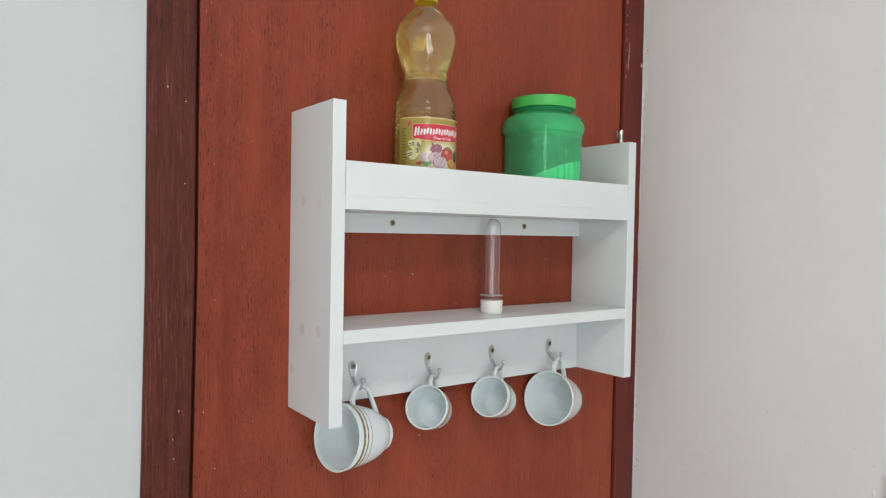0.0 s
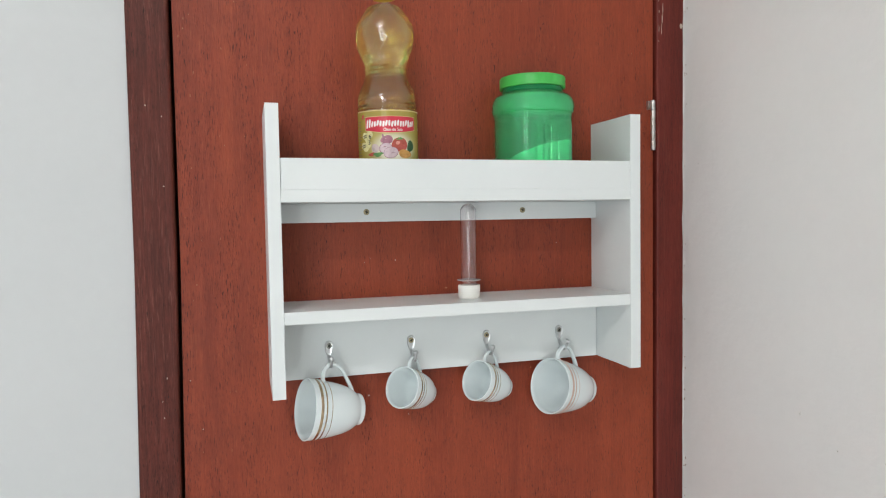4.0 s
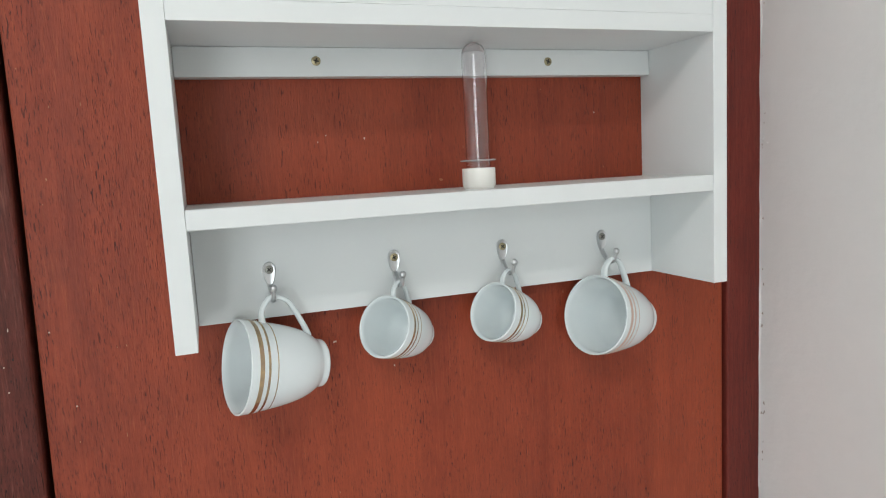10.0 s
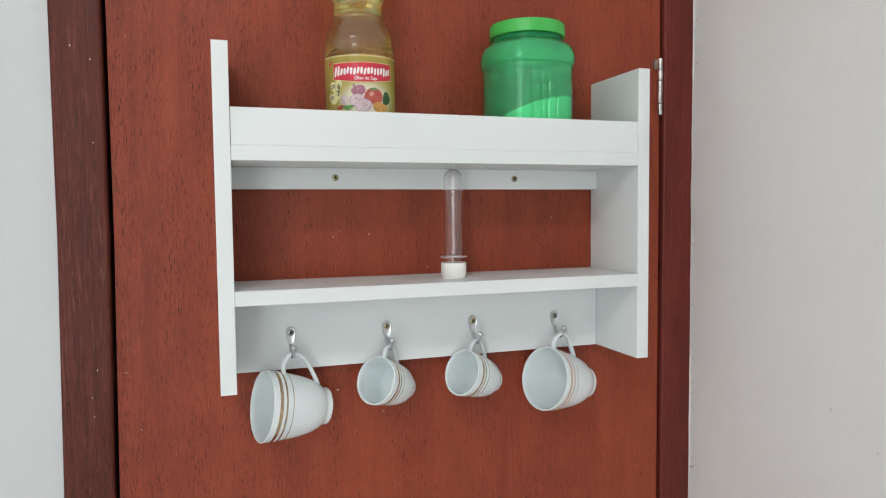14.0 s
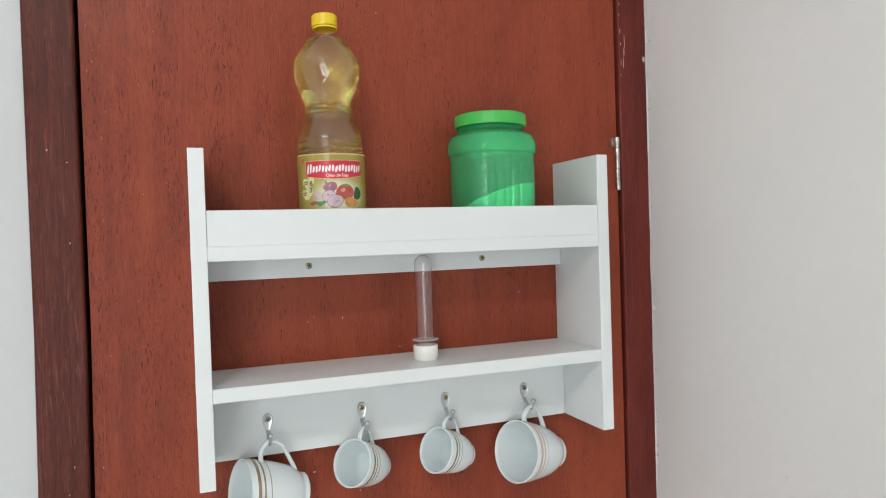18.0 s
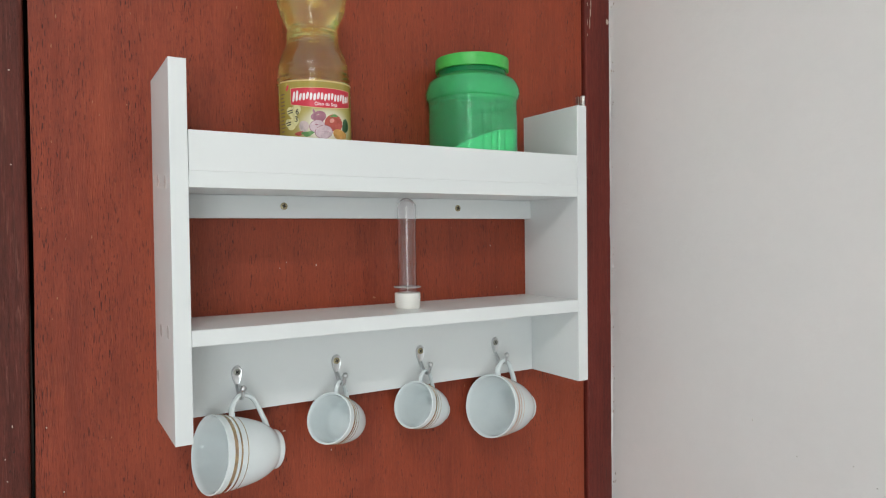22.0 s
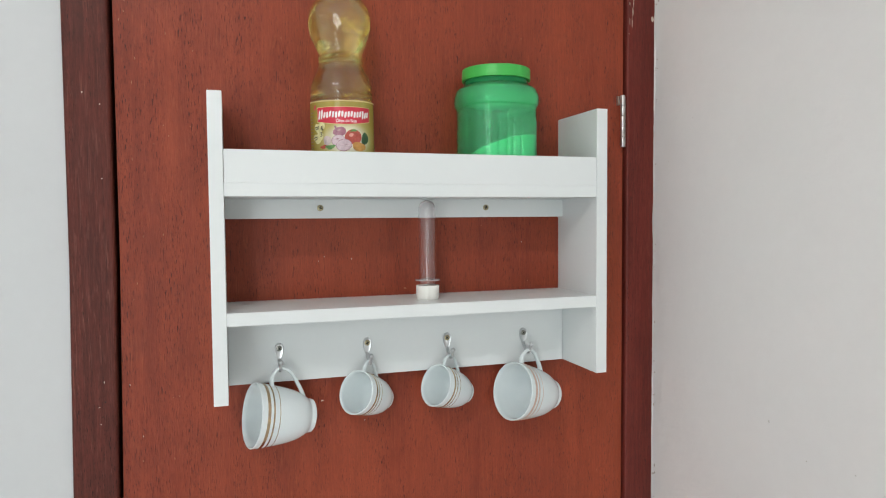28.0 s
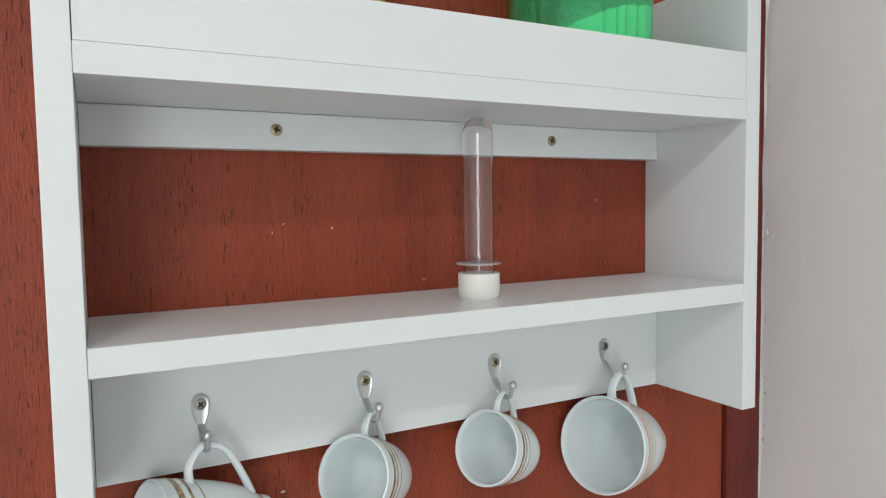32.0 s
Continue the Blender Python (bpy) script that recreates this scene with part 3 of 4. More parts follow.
def cup(shape, rim, yaw, pitch, R, L, hook_x, bands, band_mat, label, legs=None):
    """A cup that hangs by its handle; its axis runs from the rim's middle to the foot."""
    a = Vector((math.cos(yaw) * math.cos(pitch), math.sin(yaw) * math.cos(pitch), math.sin(pitch)))
    up = (Vector((0, 0, 1)) - a * a.z).normalized()
    sidev = a.cross(up)
    m = Matrix.Identity(4)
    for k, v in enumerate((up, sidev, a)):
        for j in range(3):
            m[j][k] = v[j]
    e = thing("cup", label, "cup", "cups on the hooks", at=rim)
    wall = 0.0023
    outer = [(r * R, s * L) for r, s in smooth_profile(shape, 5)]
    inner = [(max(0.0003, r * R - wall * min(1.0, r / 0.3)), s * L) for r, s in smooth_profile([q for q in shape if 0.05 < q[1] < 0.72] + [(0.60, 0.80), (0.36, 0.86), (0.14, 0.878), (0.0, 0.88)], 5)]
    lip = [(R - wall * 0.82, 0.0002), (R - wall * 0.5, -0.0006), (R - wall * 0.18, -0.0002)]
    foot = [(0.46 * R, 1.0 * L), (0.445 * R, 0.965 * L), (0.02 * R, 0.96 * L)]
    part("body", lathe(inner[::-1] + lip + outer + foot, 64, m=m), porcelain, e, "", True)
    for s0, s1 in bands:
        prof = [(body_r(shape, s0 + (s1 - s0) * k / 4) * R + 0.00025, (s0 + (s1 - s0) * k / 4) * L) for k in range(5)]
        prof = [(prof[0][0] - 0.0005, prof[0][1]), *prof, (prof[-1][0] - 0.0005, prof[-1][1])]
        part("gold_band", lathe(prof, 64, m=m, cap=False), band_mat, e, "", True)
    # the crown of the handle rests in the hook
    thick = R * 0.115
    crown = np.linalg.solve([[a.x, up.x], [a.z, up.z]], [hook_x - rim[0], 1.3205 + thick / 2 - rim[2]])
    sp_, t = float(crown[0]) / L, float(crown[1])
    s0, s1 = legs or (max(0.10, sp_ - 0.19), sp_ + 0.36)
    r0, r1 = body_r(shape, s0) * R, body_r(shape, s1) * R
    pts = [(r0 * 0.96, (s0 + 0.015) * L), (r0 + (t - r0) * 0.40, (s0 - 0.005) * L), (r0 + (t - r0) * 0.84, (s0 * 0.6 + sp_ * 0.4) * L), (t, sp_ * L), (t - (t - r0) * 0.20, (sp_ * 0.6 + s1 * 0.4) * L), (r1 + (t - r1) * 0.26, (sp_ * 0.16 + s1 * 0.84) * L), (r1 * 0.95, s1 * L)]
    path = curve3([m @ Vector((p, 0, q)) for p, q in pts], 8)
    part("handle", tube(path, R * 0.18, thick, 14, sidev, lambda u: 1.3 - 0.36 * math.sin(math.pi * u) ** 0.7), porcelain, e, "", True)
    return e


WIDE = ((0.085, 0.133), (0.180, 0.206), (0.288, 0.298))
FINE = ((0.13, 0.175), (0.225, 0.248), (0.33, 0.341))
cup(LARGE, (-0.2146, -0.0455, 1.2665), radians(14.7), radians(-9.3), 0.0416, 0.0795, HOOKS[0], WIDE, gold, "large white porcelain cup with gold bands, hanging beside the side panel", (0.24, 0.81))
cup(SMALL, (-0.0807, -0.0443, 1.2845), radians(36.1), radians(-20), 0.0296, 0.0625, HOOKS[1], FINE, gold, "small white espresso cup with gold bands hanging on a hook")
cup(SMALL, (0.0311, -0.0433, 1.2845), radians(24.4), radians(-19.5), 0.0296, 0.0625, HOOKS[2], FINE, gold, "small white espresso cup with gold bands hanging on a hook")
cup(LARGE, (0.1448, -0.0482, 1.2676), radians(17.5), radians(-12.5), 0.0416, 0.0795, HOOKS[3], WIDE, rose_gold, "large white porcelain cup with faded pink gold bands on a hook")

# ---------- oil bottle ----------
BX, BY, BZ = -0.0942, -0.0520, Z1T
bottle = thing("oil_bottle", "clear plastic bottle of yellow soybean oil with yellow cap", "bottle", at=(BX, BY, BZ))
bottle.rotation_euler = (0, radians(-0.7), 0)
BP = [(0.034, 0.0), (0.0392, 0.003), (0.0402, 0.008), (0.0402, 0.050), (0.0404, 0.100), (0.0409, 0.1055), (0.0394, 0.1085), (0.0408, 0.111), (0.0392, 0.1145), (0.0402, 0.1175), (0.0388, 0.1210), (0.0392, 0.1245), (0.0376, 0.1305), (0.0346, 0.139), (0.0313, 0.1455), (0.0287, 0.153), (0.0274, 0.1555),
      (0.0292, 0.1580), (0.0267, 0.1606), (0.0292, 0.1632), (0.0270, 0.166), (0.0290, 0.170), (0.0326, 0.179), (0.0371, 0.193), (0.0398, 0.205), (0.0401, 0.212), (0.0377, 0.223), (0.0295, 0.236), (0.0213, 0.2465), (0.0146, 0.2540), (0.0128, 0.258), (0.0126, 0.266)]


def bump_at(z, mid, half):
    return max(0.0, 1 - abs(z - mid) / half)


def creases(a, z, r):
    """The moulded twisted ridges of the thin plastic, and the rings at waist and shoulder."""
    up = bump_at(z, 0.202, 0.040) ** 0.6
    low = bump_at(z, 0.136, 0.020) ** 0.6
    ridge = (1 - abs(math.sin(2 * (a - 24 * (z - 0.19)) + 0.5))) ** 3
    fold = (1 - abs(math.sin(1.5 * (a + 20 * (z - 0.135)) + 0.4))) ** 3
    rings = max(bump_at(z, 0.160, 0.014), bump_at(z, 0.115, 0.013)) ** 0.5
    wave = math.sin(2 * math.pi * z / 0.0052 + 1.3 * math.sin(2 * a + 0.6)) * rings
    return r + 0.0013 * up * ridge + 0.0011 * low * fold + 0.00045 * wave


prof = smooth_profile(BP, 4)
zs = [0.0025 + 0.2635 * k / 240 for k in range(241)]
prof = [q for q in prof if q[1] < 0.0025] + [(float(np.interp(z, [q[1] for q in prof], [q[0] for q in prof])), z) for z in zs]
part("bottle_body", lathe(prof + [(0.0005, 0.266)], 200, creases, cap=True), pet, bottle, "", True)
fill = [(r - 0.0006, z) for r, z in prof if 0.002 < z < 0.2455]
part("oil", lathe([(0.0005, 0.0018)] + fill + [(0.0005, fill[-1][1])], 200, creases), oil_mat, bottle, "clear yellow oil filling the bottle to the neck", True)
cap = [(0.0005, 0.2748), (0.0140, 0.2748), (0.0152, 0.2736), (0.0155, 0.2625), (0.0150, 0.2610), (0.0131, 0.2610)]
part("cap", lathe(cap, 60, lambda a, z, r: r + (0.00018 * math.cos(45 * a) if 0.2615 < z < 0.2740 and r > 0.014 else 0)), cap_yellow, bottle, "yellow ribbed screw cap", True)
collar = [(0.0150, 0.2580), (0.0150, 0.2600), (0.0130, 0.2600), (0.0130, 0.2580)]
part("neck_ring", lathe(collar, 48), cap_yellow, bottle, "", True)


def wrap(points, r0, lift, holder, name, material, label=""):
    """A flat outline in (angle in degrees, height) laid round the bottle as a thin printed patch."""
    bm = bmesh.new()
    pts = [(math.radians(a), z) for a, z in points]
    vs = [bm.verts.new((r0 * math.cos(a), r0 * math.sin(a), z)) for a, z in pts]
    bm.faces.new(vs)
    bmesh.ops.triangulate(bm, faces=bm.faces)
    for _ in range(5):
        long = [e for e in bm.edges if (e.verts[0].co - e.verts[1].co).length > 0.0032]
        if not long:
            break
        bmesh.ops.subdivide_edges(bm, edges=long, cuts=1)
    for v in bm.verts:
        a = math.atan2(v.co.y, v.co.x)
        v.co.x, v.co.y = (r0 + lift) * math.cos(a), (r0 + lift) * math.sin(a)
    return part(name, bm, material, holder, label)


def oval(a, z, ra, rz, tilt=0.0, n=28, wob=0.0, power=1.0):
    """An oval outline; radii in metres round the bottle."""
    out = []
    for k in range(n):
        t = 2 * math.pi * k / n
        g = 1 + wob * math.sin(3 * t + a)
        c, d = math.cos(t), math.sin(t)
        u, v = ra * g * math.copysign(abs(c) ** power, c), rz * g * math.copysign(abs(d) ** power, d)
        u, v = u * math.cos(tilt) - v * math.sin(tilt), u * math.sin(tilt) + v * math.cos(tilt)
        out.append((a + math.degrees(u / 0.0409), z + v))
    return out


LR = 0.0409
bm = bmesh.new()
n = 88
for (a0, a1) in ((183, 352),):
    lo = [bm.verts.new((LR * math.cos(math.radians(a0 + (a1 - a0) * k / n)), LR * math.sin(math.radians(a0 + (a1 - a0) * k / n)), 0.004)) for k in range(n + 1)]
    hi = [bm.verts.new((v.co.x, v.co.y, 0.1045 - 0.0012 * math.sin(math.pi * k / n))) for k, v in enumerate(lo)]
    for k in range(n):
        bm.faces.new((lo[k], lo[k + 1], hi[k + 1], hi[k]))
label_ob = part("label", bm, label_film, bottle, "printed wrap label with vegetables and a red banner", True)
edge = [(188 + 164 * k / 60, 0.1052 - 0.0012 * math.sin(math.pi * k / 60)) for k in range(61)]
wrap(edge + [(a, z - 0.0016) for a, z in edge[::-1]], LR, 0.00012, label_ob, "label_border", label_gold)


def banner(a0, a1, z0, z1, sag, n=24):
    """A band with a straight top and a lower edge that bows down in its middle."""
    up = [(a0 + (a1 - a0) * k / n, z1) for k in range(n + 1)]
    dn = [(a0 + (a1 - a0) * k / n, z0 - sag * math.sin(math.pi * k / n)) for k in range(n + 1)]
    return up + dn[::-1]


wrap(banner(212.4, 316.6, 0.0780, 0.0962, 0.0042), LR, 0.0002, label_ob, "banner_edge", label_gold)
wrap(banner(213.4, 315.6, 0.0787, 0.0955, 0.0042), LR, 0.0003, label_ob, "banner", label_red)
# the brand word stays a row of plain slanted bars
for k in range(18):
    tall = 0.0058 if k in (0, 1) else 0.0050 if k == 15 else 0.0039
    wrap(oval(218.6 + 5.35 * k, 0.0864 + 0.0007 * math.sin(1.9 * k), 0.00135, tall, -0.16 + 0.08 * math.sin(2.6 * k), 16, 0.0, 0.7), LR, 0.0005, label_ob, "brand_bar", label_white)


def lettering(text, angle, z, size, material, holder, r0=LR + 0.0004, bold=0.012):
    """Letters in the built-in font, laid round the bottle, centred on an angle."""
    cu = bpy.data.curves.new("text", "FONT")
    cu.body, cu.size, cu.align_x, cu.extrude, cu.offset = text, size, "CENTER", 0.0, size * bold
    ob = bpy.data.objects.new("text", cu)
    scene.collection.objects.link(ob)
    bpy.context.view_layer.update()
    me = bpy.data.meshes.new_from_object(ob.evaluated_get(bpy.context.evaluated_depsgraph_get()))
    bpy.data.objects.remove(ob)
    for v in me.vertices:
        a = math.radians(angle) + v.co.x / r0
        v.co = Vector((r0 * math.cos(a), r0 * math.sin(a), z + v.co.y))
    me.materials.clear()
    me.materials.append(material)
    o = new("lettering", me)
    o.parent = holder
    return o


lettering("Óleo de Soja", 268.2, 0.0768, 0.0050, label_white, label_ob)
# two cream hearts with a number each
for a, z in ((218, 0.0708), (214.5, 0.0582)):
    wrap(oval(a + 2.5, z + 0.0012, 0.0068, 0.0052, 0.5), LR, 0.0003, label_ob, "heart", label_cream)
    wrap(oval(a - 5.5, z + 0.0002, 0.0060, 0.0046, -0.5), LR, 0.00034, label_ob, "heart", label_cream)
    wrap(oval(a - 1, z - 0.0028, 0.0052, 0.0042, 0.2), LR, 0.00038, label_ob, "heart", label_cream)
    for k in (0, 1):
        wrap([(a - 12 + 2 * k, z - 0.0024 * k), (a - 2, z + 0.0012 - 0.0024 * k), (a - 2, z + 0.0024 - 0.0024 * k), (a - 12 + 2 * k, z + 0.0012 - 0.0024 * k)], LR, 0.0006, label_ob, "small_print", label_black)
lettering("6", 223.9, 0.0675, 0.0082, label_black, label_ob, LR + 0.0009, 0.016)
lettering("3", 222.3, 0.0598, 0.0082, label_black, label_ob, LR + 0.0009, 0.016)
# rows of small print beside the picture
for k in range(15):
    z = 0.0900 - 0.0040 * k
    wrap([(189.5, z), (200.5 - 2.5 * (k % 3 == 1), z), (200.5 - 2.5 * (k % 3 == 1), z + 0.0013), (189.5, z + 0.0013)], LR, 0.0003, label_ob, "small_print", label_umber)
wrap(oval(206.5, 0.0966, 0.0016, 0.0034, -0.4), LR, 0.0003, label_ob, "small_print", label_red)
wrap(oval(256, 0.0652, 0.0082, 0.0056, 0.15, wob=0.05), LR, 0.0003, label_ob, "purple_onion", onion_purple)
wrap(oval(249, 0.0702, 0.0012, 0.0026, 0.3), LR, 0.00028, label_ob, "onion_tip", onion_purple)
wrap(oval(233.5, 0.0545, 0.0053, 0.0060, 0.0, wob=0.05), LR, 0.0004, label_ob, "garlic", garlic_pink)
for a, z, r, q, lift in ((253.5, 0.0543, 0.0086, 0.0071, 0.0005), (263, 0.0485, 0.0097, 0.0074, 0.0008)):
    wrap(oval(a, z, r, q, 0.2, 36), LR, lift, label_ob, "onion_slice", onion_purple)
    wrap(oval(a, z, r - 0.0006, q - 0.0006, 0.2, 36), LR, lift + 0.0003, label_ob, "onion_flesh", onion_pale)
wrap(oval(280, 0.0588, 0.0110, 0.0092, 0.0, 36, 0.02), LR, 0.0004, label_ob, "tomato", tomato_red)
wrap(oval(276, 0.0612, 0.0030, 0.0022, 0.5), LR, 0.0005, label_ob, "tomato_sheen", tomato_sheen)
wrap(oval(280, 0.0665, 0.0044, 0.0014, 0.1, wob=0.3), LR, 0.0006, label_ob, "tomato_stem", herb_green)
wrap(oval(303, 0.0570, 0.0056, 0.0078, -0.25, wob=0.10), LR, 0.00035, label_ob, "leaf", leaf_green)
wrap(oval(290, 0.0468, 0.0095, 0.0056, -0.1, wob=0.06), LR, 0.0007, label_ob, "pepper", carrot_orange)
wrap(oval(239, 0.0466, 0.0065, 0.0026, 0.1, wob=0.25), LR, 0.0006, label_ob, "herb", herb_green)
wrap(oval(226, 0.0470, 0.0048, 0.0022, 0.2, wob=0.15), LR, 0.0005, label_ob, "pepper", tomato_red)

# ---------- green jar ----------
JX, JY, JZ = 0.1208, -0.0490, Z1T
jar = thing("storage_jar", "translucent green plastic jar half full of white powder", "jar", at=(JX, JY, JZ))


def squarish(flat):
    """Turns a round section into a rounded square."""
    def f(a, z, r):
        k = (abs(math.cos(a)) ** 4 + abs(math.sin(a)) ** 4) ** -0.25
        return r * (1 + (k - 1) * flat(z))
    return f


def jar_flat(z):
    return 0.42 * max(0.0, min(1.0, (0.138 - z) / 0.02))


JP = [(0.030, 0.0), (0.049, 0.002), (0.0530, 0.007), (0.0535, 0.030), (0.0535, 0.103), (0.0540, 0.108), (0.0558, 0.111), (0.0570, 0.117), (0.0568, 0.126), (0.0535, 0.134), (0.0455, 0.1385), (0.0438, 0.1405), (0.0436, 0.1490)]
jp = smooth_profile(JP, 4)
ji = [(r - 0.0012, z) for r, z in jp if z > 0.002]


def jar_warp(a, z, r):
    rr = squarish(jar_flat)(a, z, r)
    if 0.01 < z < 0.092:
        for g in (-109, -96, -86, -72, 72, 86, 96, 109):
            d = (math.degrees(a) - g + 180) % 360 - 180
            rr -= 0.0022 * math.exp(-(d / 1.6) ** 2)
    # a sunken panel with rounded corners in the front and back
    for g in (-134, 46):
        d = abs((math.degrees(a) - g + 180) % 360 - 180) / 24
        h = abs(z - 0.054) / 0.046
        q = (d ** 6 + h ** 6) ** (1 / 6)
        rr -= 0.0010 * max(0.0, min(1.0, (1.06 - q) / 0.12))
    return rr


part("jar_body", lathe(jp + ji[::-1] + [(0.0005, 0.0022)], 300, jar_warp), jar_green, jar, "", True)
lid = [(0.0005, 0.1618), (0.0445, 0.1618), (0.0468, 0.1610), (0.0474, 0.1594), (0.0474, 0.1462), (0.0468, 0.1456), (0.0448, 0.1456)]
# band added over the clear neck; the lid's shade is in its dark green
ring = [(0.0440, 0.1392), (0.0446, 0.1404), (0.0441, 0.1418), (0.0446, 0.1436), (0.0441, 0.1456)]
part("neck_dark_band", lathe(ring, 72, cap=False), neck_dark_green, jar, "dark green neck band with the lid's shade in its tone", True)
part("lid", lathe(lid, 72), lid_green, jar, "opaque green screw lid", True)
bm = bmesh.new()
ring = [(k / 10) for k in range(11)]
prev = None
layers = []
for g in ring:
    row = []
    for i in range(240):
        a = 2 * math.pi * i / 240
        r = jar_warp(a, 0.05, 0.0517) * max(g, 0.02)
        x, y = r * math.cos(a), r * math.sin(a)
        z = 0.0457 + 0.248 * x - 0.349 * y + 0.002 * noise.noise(Vector((x * 90, y * 90, 0)))
        row.append(bm.verts.new((x, y, max(0.006, min(0.085, z)))))
    layers.append(row)
bot = [bm.verts.new((v.co.x * 0.97, v.co.y * 0.97, 0.004)) for v in layers[-1]]
for a, b in zip(layers, layers[1:] + [bot]):
    for i in range(240):
        bm.faces.new((a[i], a[(i + 1) % 240], b[(i + 1) % 240], b[i]))
bm.faces.new(layers[0][::-1])
bm.faces.new(bot)
film_bm = lathe([(r - 0.0014, z) for r, z in smooth_profile(JP, 10) if 0.01 < z < 0.133], 200, jar_warp, cap=False)
bmesh.ops.bisect_plane(film_bm, geom=film_bm.verts[:] + film_bm.edges[:] + film_bm.faces[:], plane_co=(0, 0, 0.0447), plane_no=Vector((0.248, -0.349, -1)).normalized(), clear_outer=True)
part("dust_film", film_bm, dust, jar, "powder dust clinging inside the jar", True)
part("powder", bm, powder, jar, "sloping heap of white powder", True)

# ---------- plastic tube ----------
tube_ob = thing("plastic_tube", "clear round-topped plastic tube standing on its white cap", "tube", at=(0.0150, -0.0625, Z2T))
tp = [(0.0113, 0.0160), (0.0113, 0.0240), (0.0112, 0.060), (0.0114, 0.120)] + [(0.0115 * math.cos(t), 0.1212 + 0.0115 * math.sin(t)) for t in (0.2, 0.5, 0.8, 1.1, 1.35, 1.52)]
ti = [(max(0.0003, r - 0.0008), z - (0.0008 if z > 0.121 else 0)) for r, z in tp]
part("tube_body", lathe(tp + ti[::-1], 48), clear, tube_ob, "", True)
fl = [(0.0113, 0.0248), (0.0164, 0.0252), (0.0167, 0.0258), (0.0164, 0.0264), (0.0113, 0.0268)]
part("flange", lathe(fl, 48, cap=False), clear_edge, tube_ob, "", True)
cp = [(0.0005, 0.0), (0.0138, 0.0), (0.0146, 0.0012), (0.0154, 0.0030), (0.0155, 0.0180), (0.0150, 0.0188), (0.0117, 0.0188)]
part("cap", lathe(cp, 48), cap_white, tube_ob, "white plastic push cap", True)

# dark crumbs stuck inside the jar, and a smear of them in one corner
def crumb_at(bm, a, z, size):
    r = jar_warp(radians(a), z, float(np.interp(z, [q[1] for q in jp], [q[0] for q in jp])) - 0.0014)
    bmesh.ops.create_icosphere(bm, subdivisions=1, radius=size, matrix=Matrix.Translation((r * math.cos(radians(a)), r * math.sin(radians(a)), z)) @ Matrix.Diagonal((1.5, 1.0, 0.8, 1)))


for a, z in ((-148, 0.1285), (-133, 0.1292), (-112, 0.1288), (-101, 0.1284), (-95, 0.1290), (-140, 0.112), (-128, 0.108), (-137, 0.099), (-131, 0.090), (-118, 0.070), (-113, 0.066), (-124, 0.061)):
    bm = bmesh.new()
    crumb_at(bm, a, z, random.uniform(0.0004, 0.0009))
    part("crumb", bm, crumb_mat, jar)
bm = bmesh.new()
for k in range(150):
    crumb_at(bm, random.gauss(-146, 8), max(0.012, random.gauss(0.047, 0.009)), random.uniform(0.00015, 0.0005))
for k in range(110):
    crumb_at(bm, random.gauss(-128, 14), random.gauss(0.082, 0.020), random.uniform(0.00012, 0.00032))
tagged(part("crumb_smear", bm, crumb_mat, jar, "fine dark crumbs clinging inside"), kind="stuff")

# ---------- wall switch ----------
plate = thing("switch_plate", "ivory plastic switch plate screwed to the wall", "switch", at=(XR, -0.458, 1.150))
part("plate", boxed(-0.008, 0, -0.0385, 0.0385, -0.057, 0.057, 0.0035, 3), ivory, plate)
part("rocker", boxed(-0.0105, -0.007, -0.018, 0.018, -0.032, 0.032, 0.002), ivory, plate)
for z in (-0.046, 0.0455):
    part("screw", lathe([(0.0042, 0), (0.0040, 0.0008), (0.0025, 0.0018), (0.0003, 0.0022)], 20, m=pose(-0.008, 0.0245 if z > 0 else -0.0245, z, 0, -90, 0)), chrome, plate, "", True)

# ---------- marks of use ----------
def flecks(name, spots, y, material, holder, label):
    """Small raised paint splashes or nicks: (x, z, width, height)."""
    bm = bmesh.new()
    for x, z, w2, h2 in spots:
        ring = []
        n2 = 9
        for k in range(n2):
            t = 2 * math.pi * k / n2
            g = random.uniform(0.65, 1.2)
            ring.append((x + g * w2 * math.cos(t) / 2, z + g * h2 * math.sin(t) / 2))
        top = [bm.verts.new((px_, y - 0.0004, pz)) for px_, pz in ring]
        low = [bm.verts.new((x + (px_ - x) * 1.15, y + 0.0003, z + (pz - z) * 1.15)) for px_, pz in ring]
        bm.faces.new(top)
        for k in range(n2):
            bm.faces.new((top[k], top[(k + 1) % n2], low[(k + 1) % n2], low[k]))
    return part(name, bm, material, holder, label)


flecks("paint_splash", ((-0.4049, 1.6730, 0.0017, 0.0022), (-0.3856, 1.6594, 0.0017, 0.0014), (-0.3858, 1.5684, 0.0015, 0.0016), (-0.3902, 1.3146, 0.0008, 0.003), (-0.3966, 1.2834, 0.0014, 0.001), (-0.3953, 1.2618, 0.0012, 0.0014)),
       -0.0060, speck_white, frame_ob, "small white paint splashes")
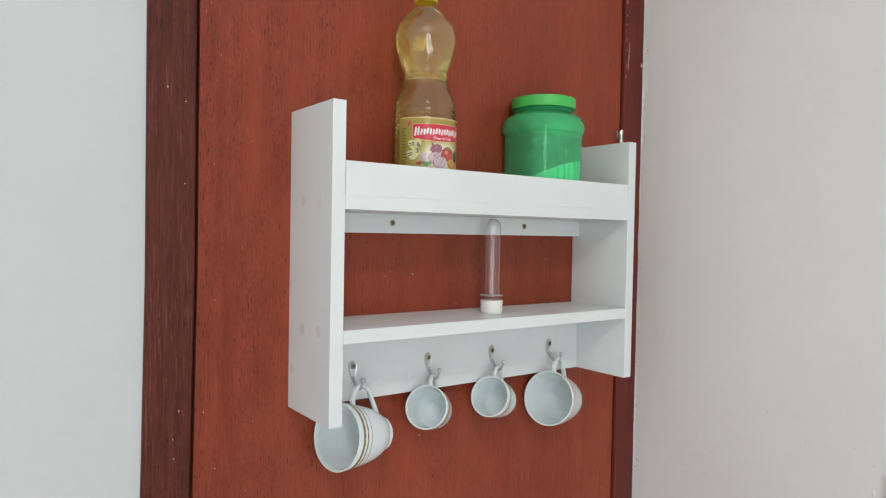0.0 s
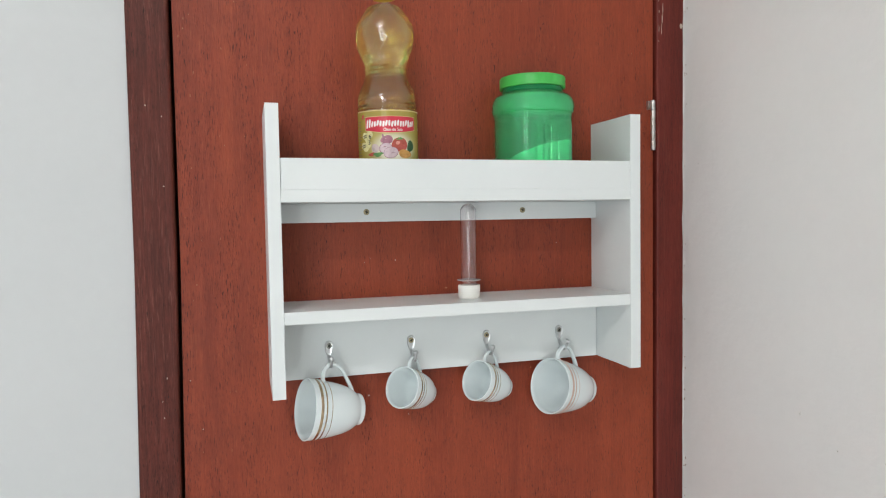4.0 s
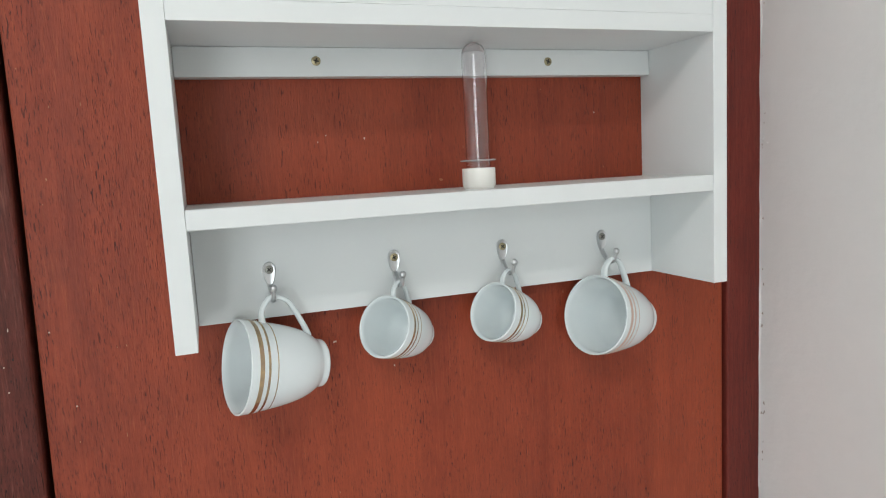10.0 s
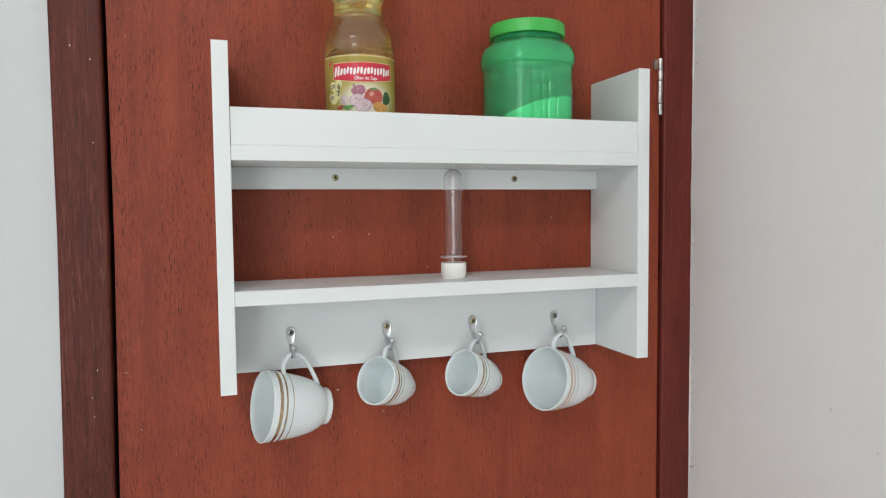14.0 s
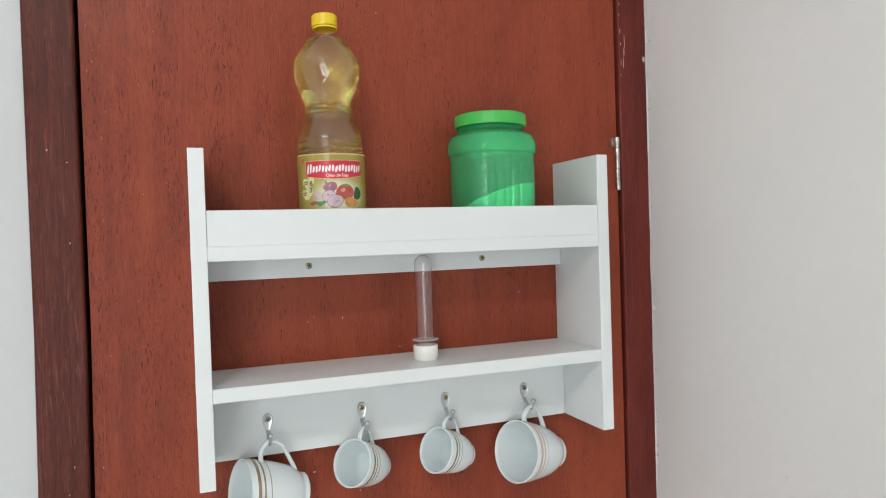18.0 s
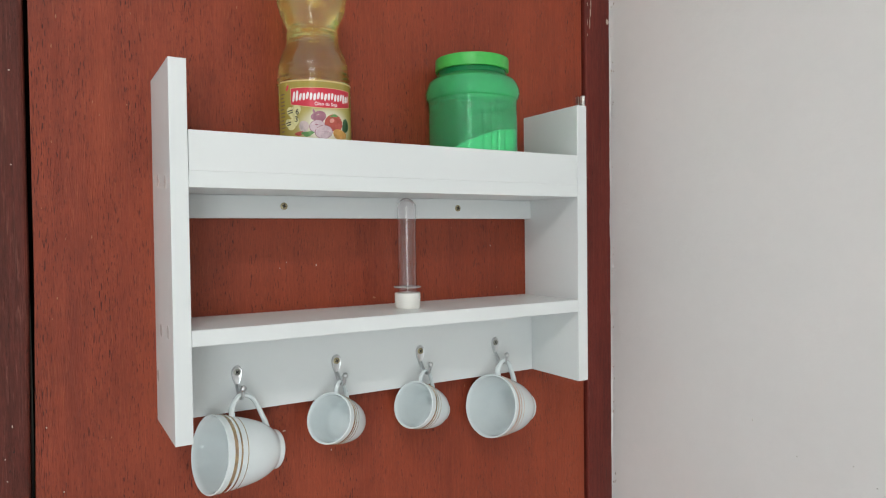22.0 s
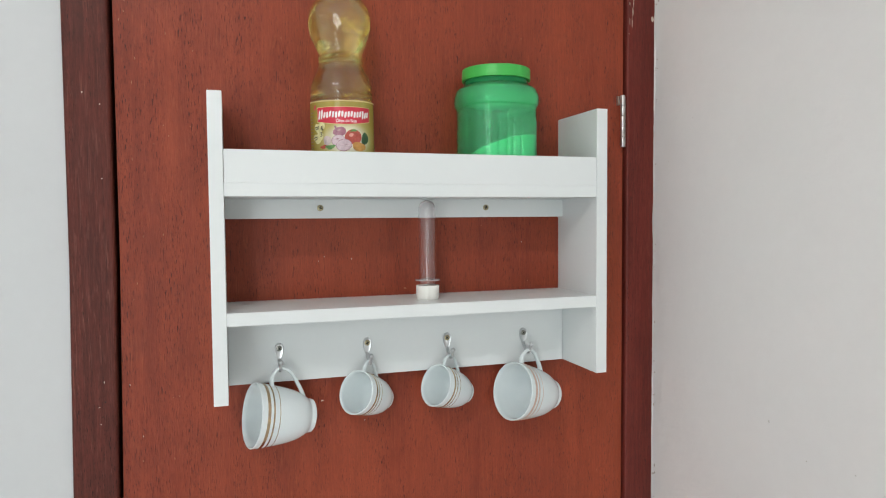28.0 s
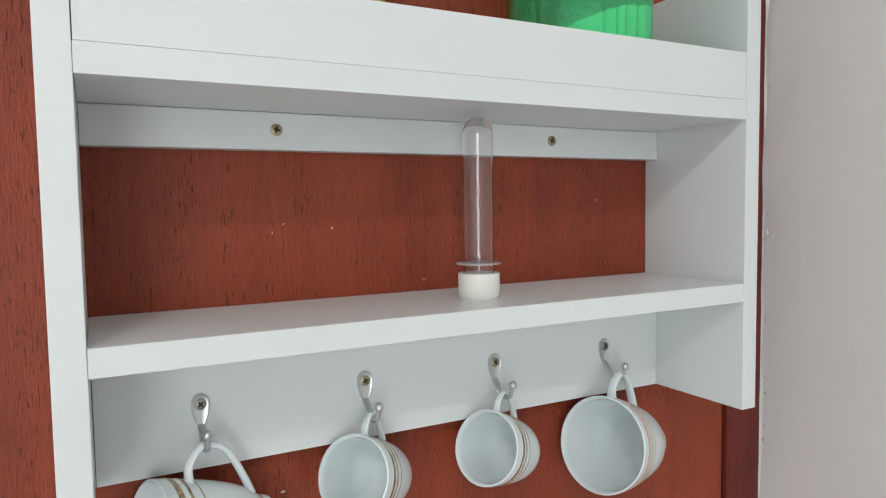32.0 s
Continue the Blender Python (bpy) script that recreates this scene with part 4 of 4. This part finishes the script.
spots = [(-0.1138, 1.4648, 0.0012, 0.0012), (-0.1218, 1.4586, 0.0011, 0.0018), (-0.0767, 1.4608, 0.0014, 0.0026), (0.1812, 1.4797, 0.0012, 0.0016), (-0.0182, 1.8618, 0.0014, 0.0016), (-0.1197, 1.2652, 0.0036, 0.0020),
         (-0.0612, 1.2321, 0.0014, 0.0016), (0.1239, 1.3085, 0.0018, 0.0018), (-0.3620, 1.3075, 0.0014, 0.0014), (-0.3480, 1.2397, 0.0012, 0.0012), (-0.3424, 1.1031, 0.0025, 0.002), (-0.3569, 1.1010, 0.010, 0.006), (-0.3535, 1.0930, 0.004, 0.009)]
for k in range(9):
    spots.append((-0.252 + 0.0045 * k + random.uniform(-0.001, 0.001), 1.112 + random.uniform(-0.002, 0.002), random.uniform(0.0006, 0.0014), random.uniform(0.0008, 0.003)))
for k in range(10):
    spots.append((-0.287 + 0.0036 * k + random.uniform(-0.002, 0.002), 1.103 + random.uniform(-0.003, 0.003), 0.0006, random.uniform(0.0008, 0.0016)))
flecks("paint_splash", spots, 0.0, speck_white, door, "small white paint splashes and scratches")
nicks = [(0.000, 1.4170, 0.0050, 0.0024), (-0.009, 1.4080, 0.0055, 0.0012)]
# scattered nicks and small dents, the dents' tiny glints put into pale colour
for k in range(45):
    nicks.append((random.choice((random.uniform(-0.365, -0.27), random.uniform(-0.36, 0.34))), random.uniform(1.08, 1.86), random.uniform(0.0005, 0.0011), random.uniform(0.001, 0.0045)))
flecks("grain_nick", nicks, 0.0, speck_tan, door, "light nicks, and dents with their glints coloured in")
chips = []
for k in range(7):
    z = 1.80 + 0.022 * k + random.uniform(-0.003, 0.003)
    chips.append((0.3625 + 0.0006 * math.sin(k) + random.uniform(-0.0005, 0.0005), z, random.uniform(0.0003, 0.0008), random.uniform(0.003, 0.009)))
chips += [(0.3690, 1.8350, 0.0014, 0.014), (0.3676, 1.8190, 0.0011, 0.016), (0.3700, 1.8500, 0.0008, 0.018), (0.4050, 1.8260, 0.0050, 0.0085)]
flecks("nail_hole", ((-0.3895, 1.2895, 0.0016, 0.0022),), -0.0059, gap_dark, frame_ob, "small dark nail hole")
flecks("chipped_edge", chips, -0.0060, speck_white, frame_ob, "chipped pale edge of the frame")

# ragged wall paint along the frame
bm = bmesh.new()
prev = None
for k in range(501):
    z = 1.0 + 0.95 * k / 500
    wv = 0.0012 + 0.0022 * noise.fractal(Vector((3.3, z * 14, 0.0)), 1.0, 2.0, 5) + 0.0012 * noise.noise(Vector((9.1, z * 95, 0.0)))
    wv = max(0.0002, wv * 0.3)
    row = (bm.verts.new((XR + 0.0005, -0.0088, z)), bm.verts.new((XR - wv * 0.7, -0.0078, z)), bm.verts.new((XR - wv, -0.0055, z)))
    if prev:
        for j in (0, 1):
            bm.faces.new((prev[j], row[j], row[j + 1], prev[j + 1]))
    prev = row
part("paint_edge", bm, side_paint, side, "ragged edge of wall paint over the frame", True)


def wall_marks(name, spots, material, label):
    """Small plaster lumps and smudges on the side wall: (y, z, width, height, lift)."""
    bm = bmesh.new()
    for y, z, w2, h2, lift in spots:
        n2 = 12
        c = bm.verts.new((XR - lift - 0.0012, y, z))
        ring = []
        for k in range(n2):
            t = 2 * math.pi * k / n2
            g = random.uniform(0.6, 1.2)
            ring.append(bm.verts.new((XR + 0.001, y + g * w2 * math.cos(t) / 2, z + g * h2 * math.sin(t) / 2)))
        for k in range(n2):
            bm.faces.new((c, ring[k], ring[(k + 1) % n2]))
    return part(name, bm, material, side, label, True)


lumps = [(-0.0116, 1.4425, 0.007, 0.012, 0.0012), (-0.018, 1.438, 0.005, 0.008, 0.0008), (-0.4001, 1.1782, 0.010, 0.020, 0.0004), (-0.4124, 1.2062, 0.007, 0.006, 0.0006)]
wall_marks("plaster_lump", lumps, side_paint, "rough plaster lumps beside the frame")
stains = [(-0.0095 - abs(random.gauss(0, 0.003)), random.uniform(1.0, 1.9), random.uniform(0.0008, 0.0022), random.uniform(0.0015, 0.007), 0.0001) for k in range(34)]
wall_marks("edge_stain", stains, edge_stain, "brown stains and pits along the painted edge")
wall_marks("smudge", [(-0.2515, 1.2559, 0.0018, 0.007, 0.0001), (-0.31, 1.225, 0.002, 0.003, 0.0001), (-0.375, 1.232, 0.003, 0.004, 0.0001), (-0.40, 1.215, 0.003, 0.003, 0.0001), (-0.10, 1.66, 0.002, 0.002, 0.0001), (-0.045, 1.60, 0.0015, 0.003, 0.0001)], patch_paint, "faint grey smudges")
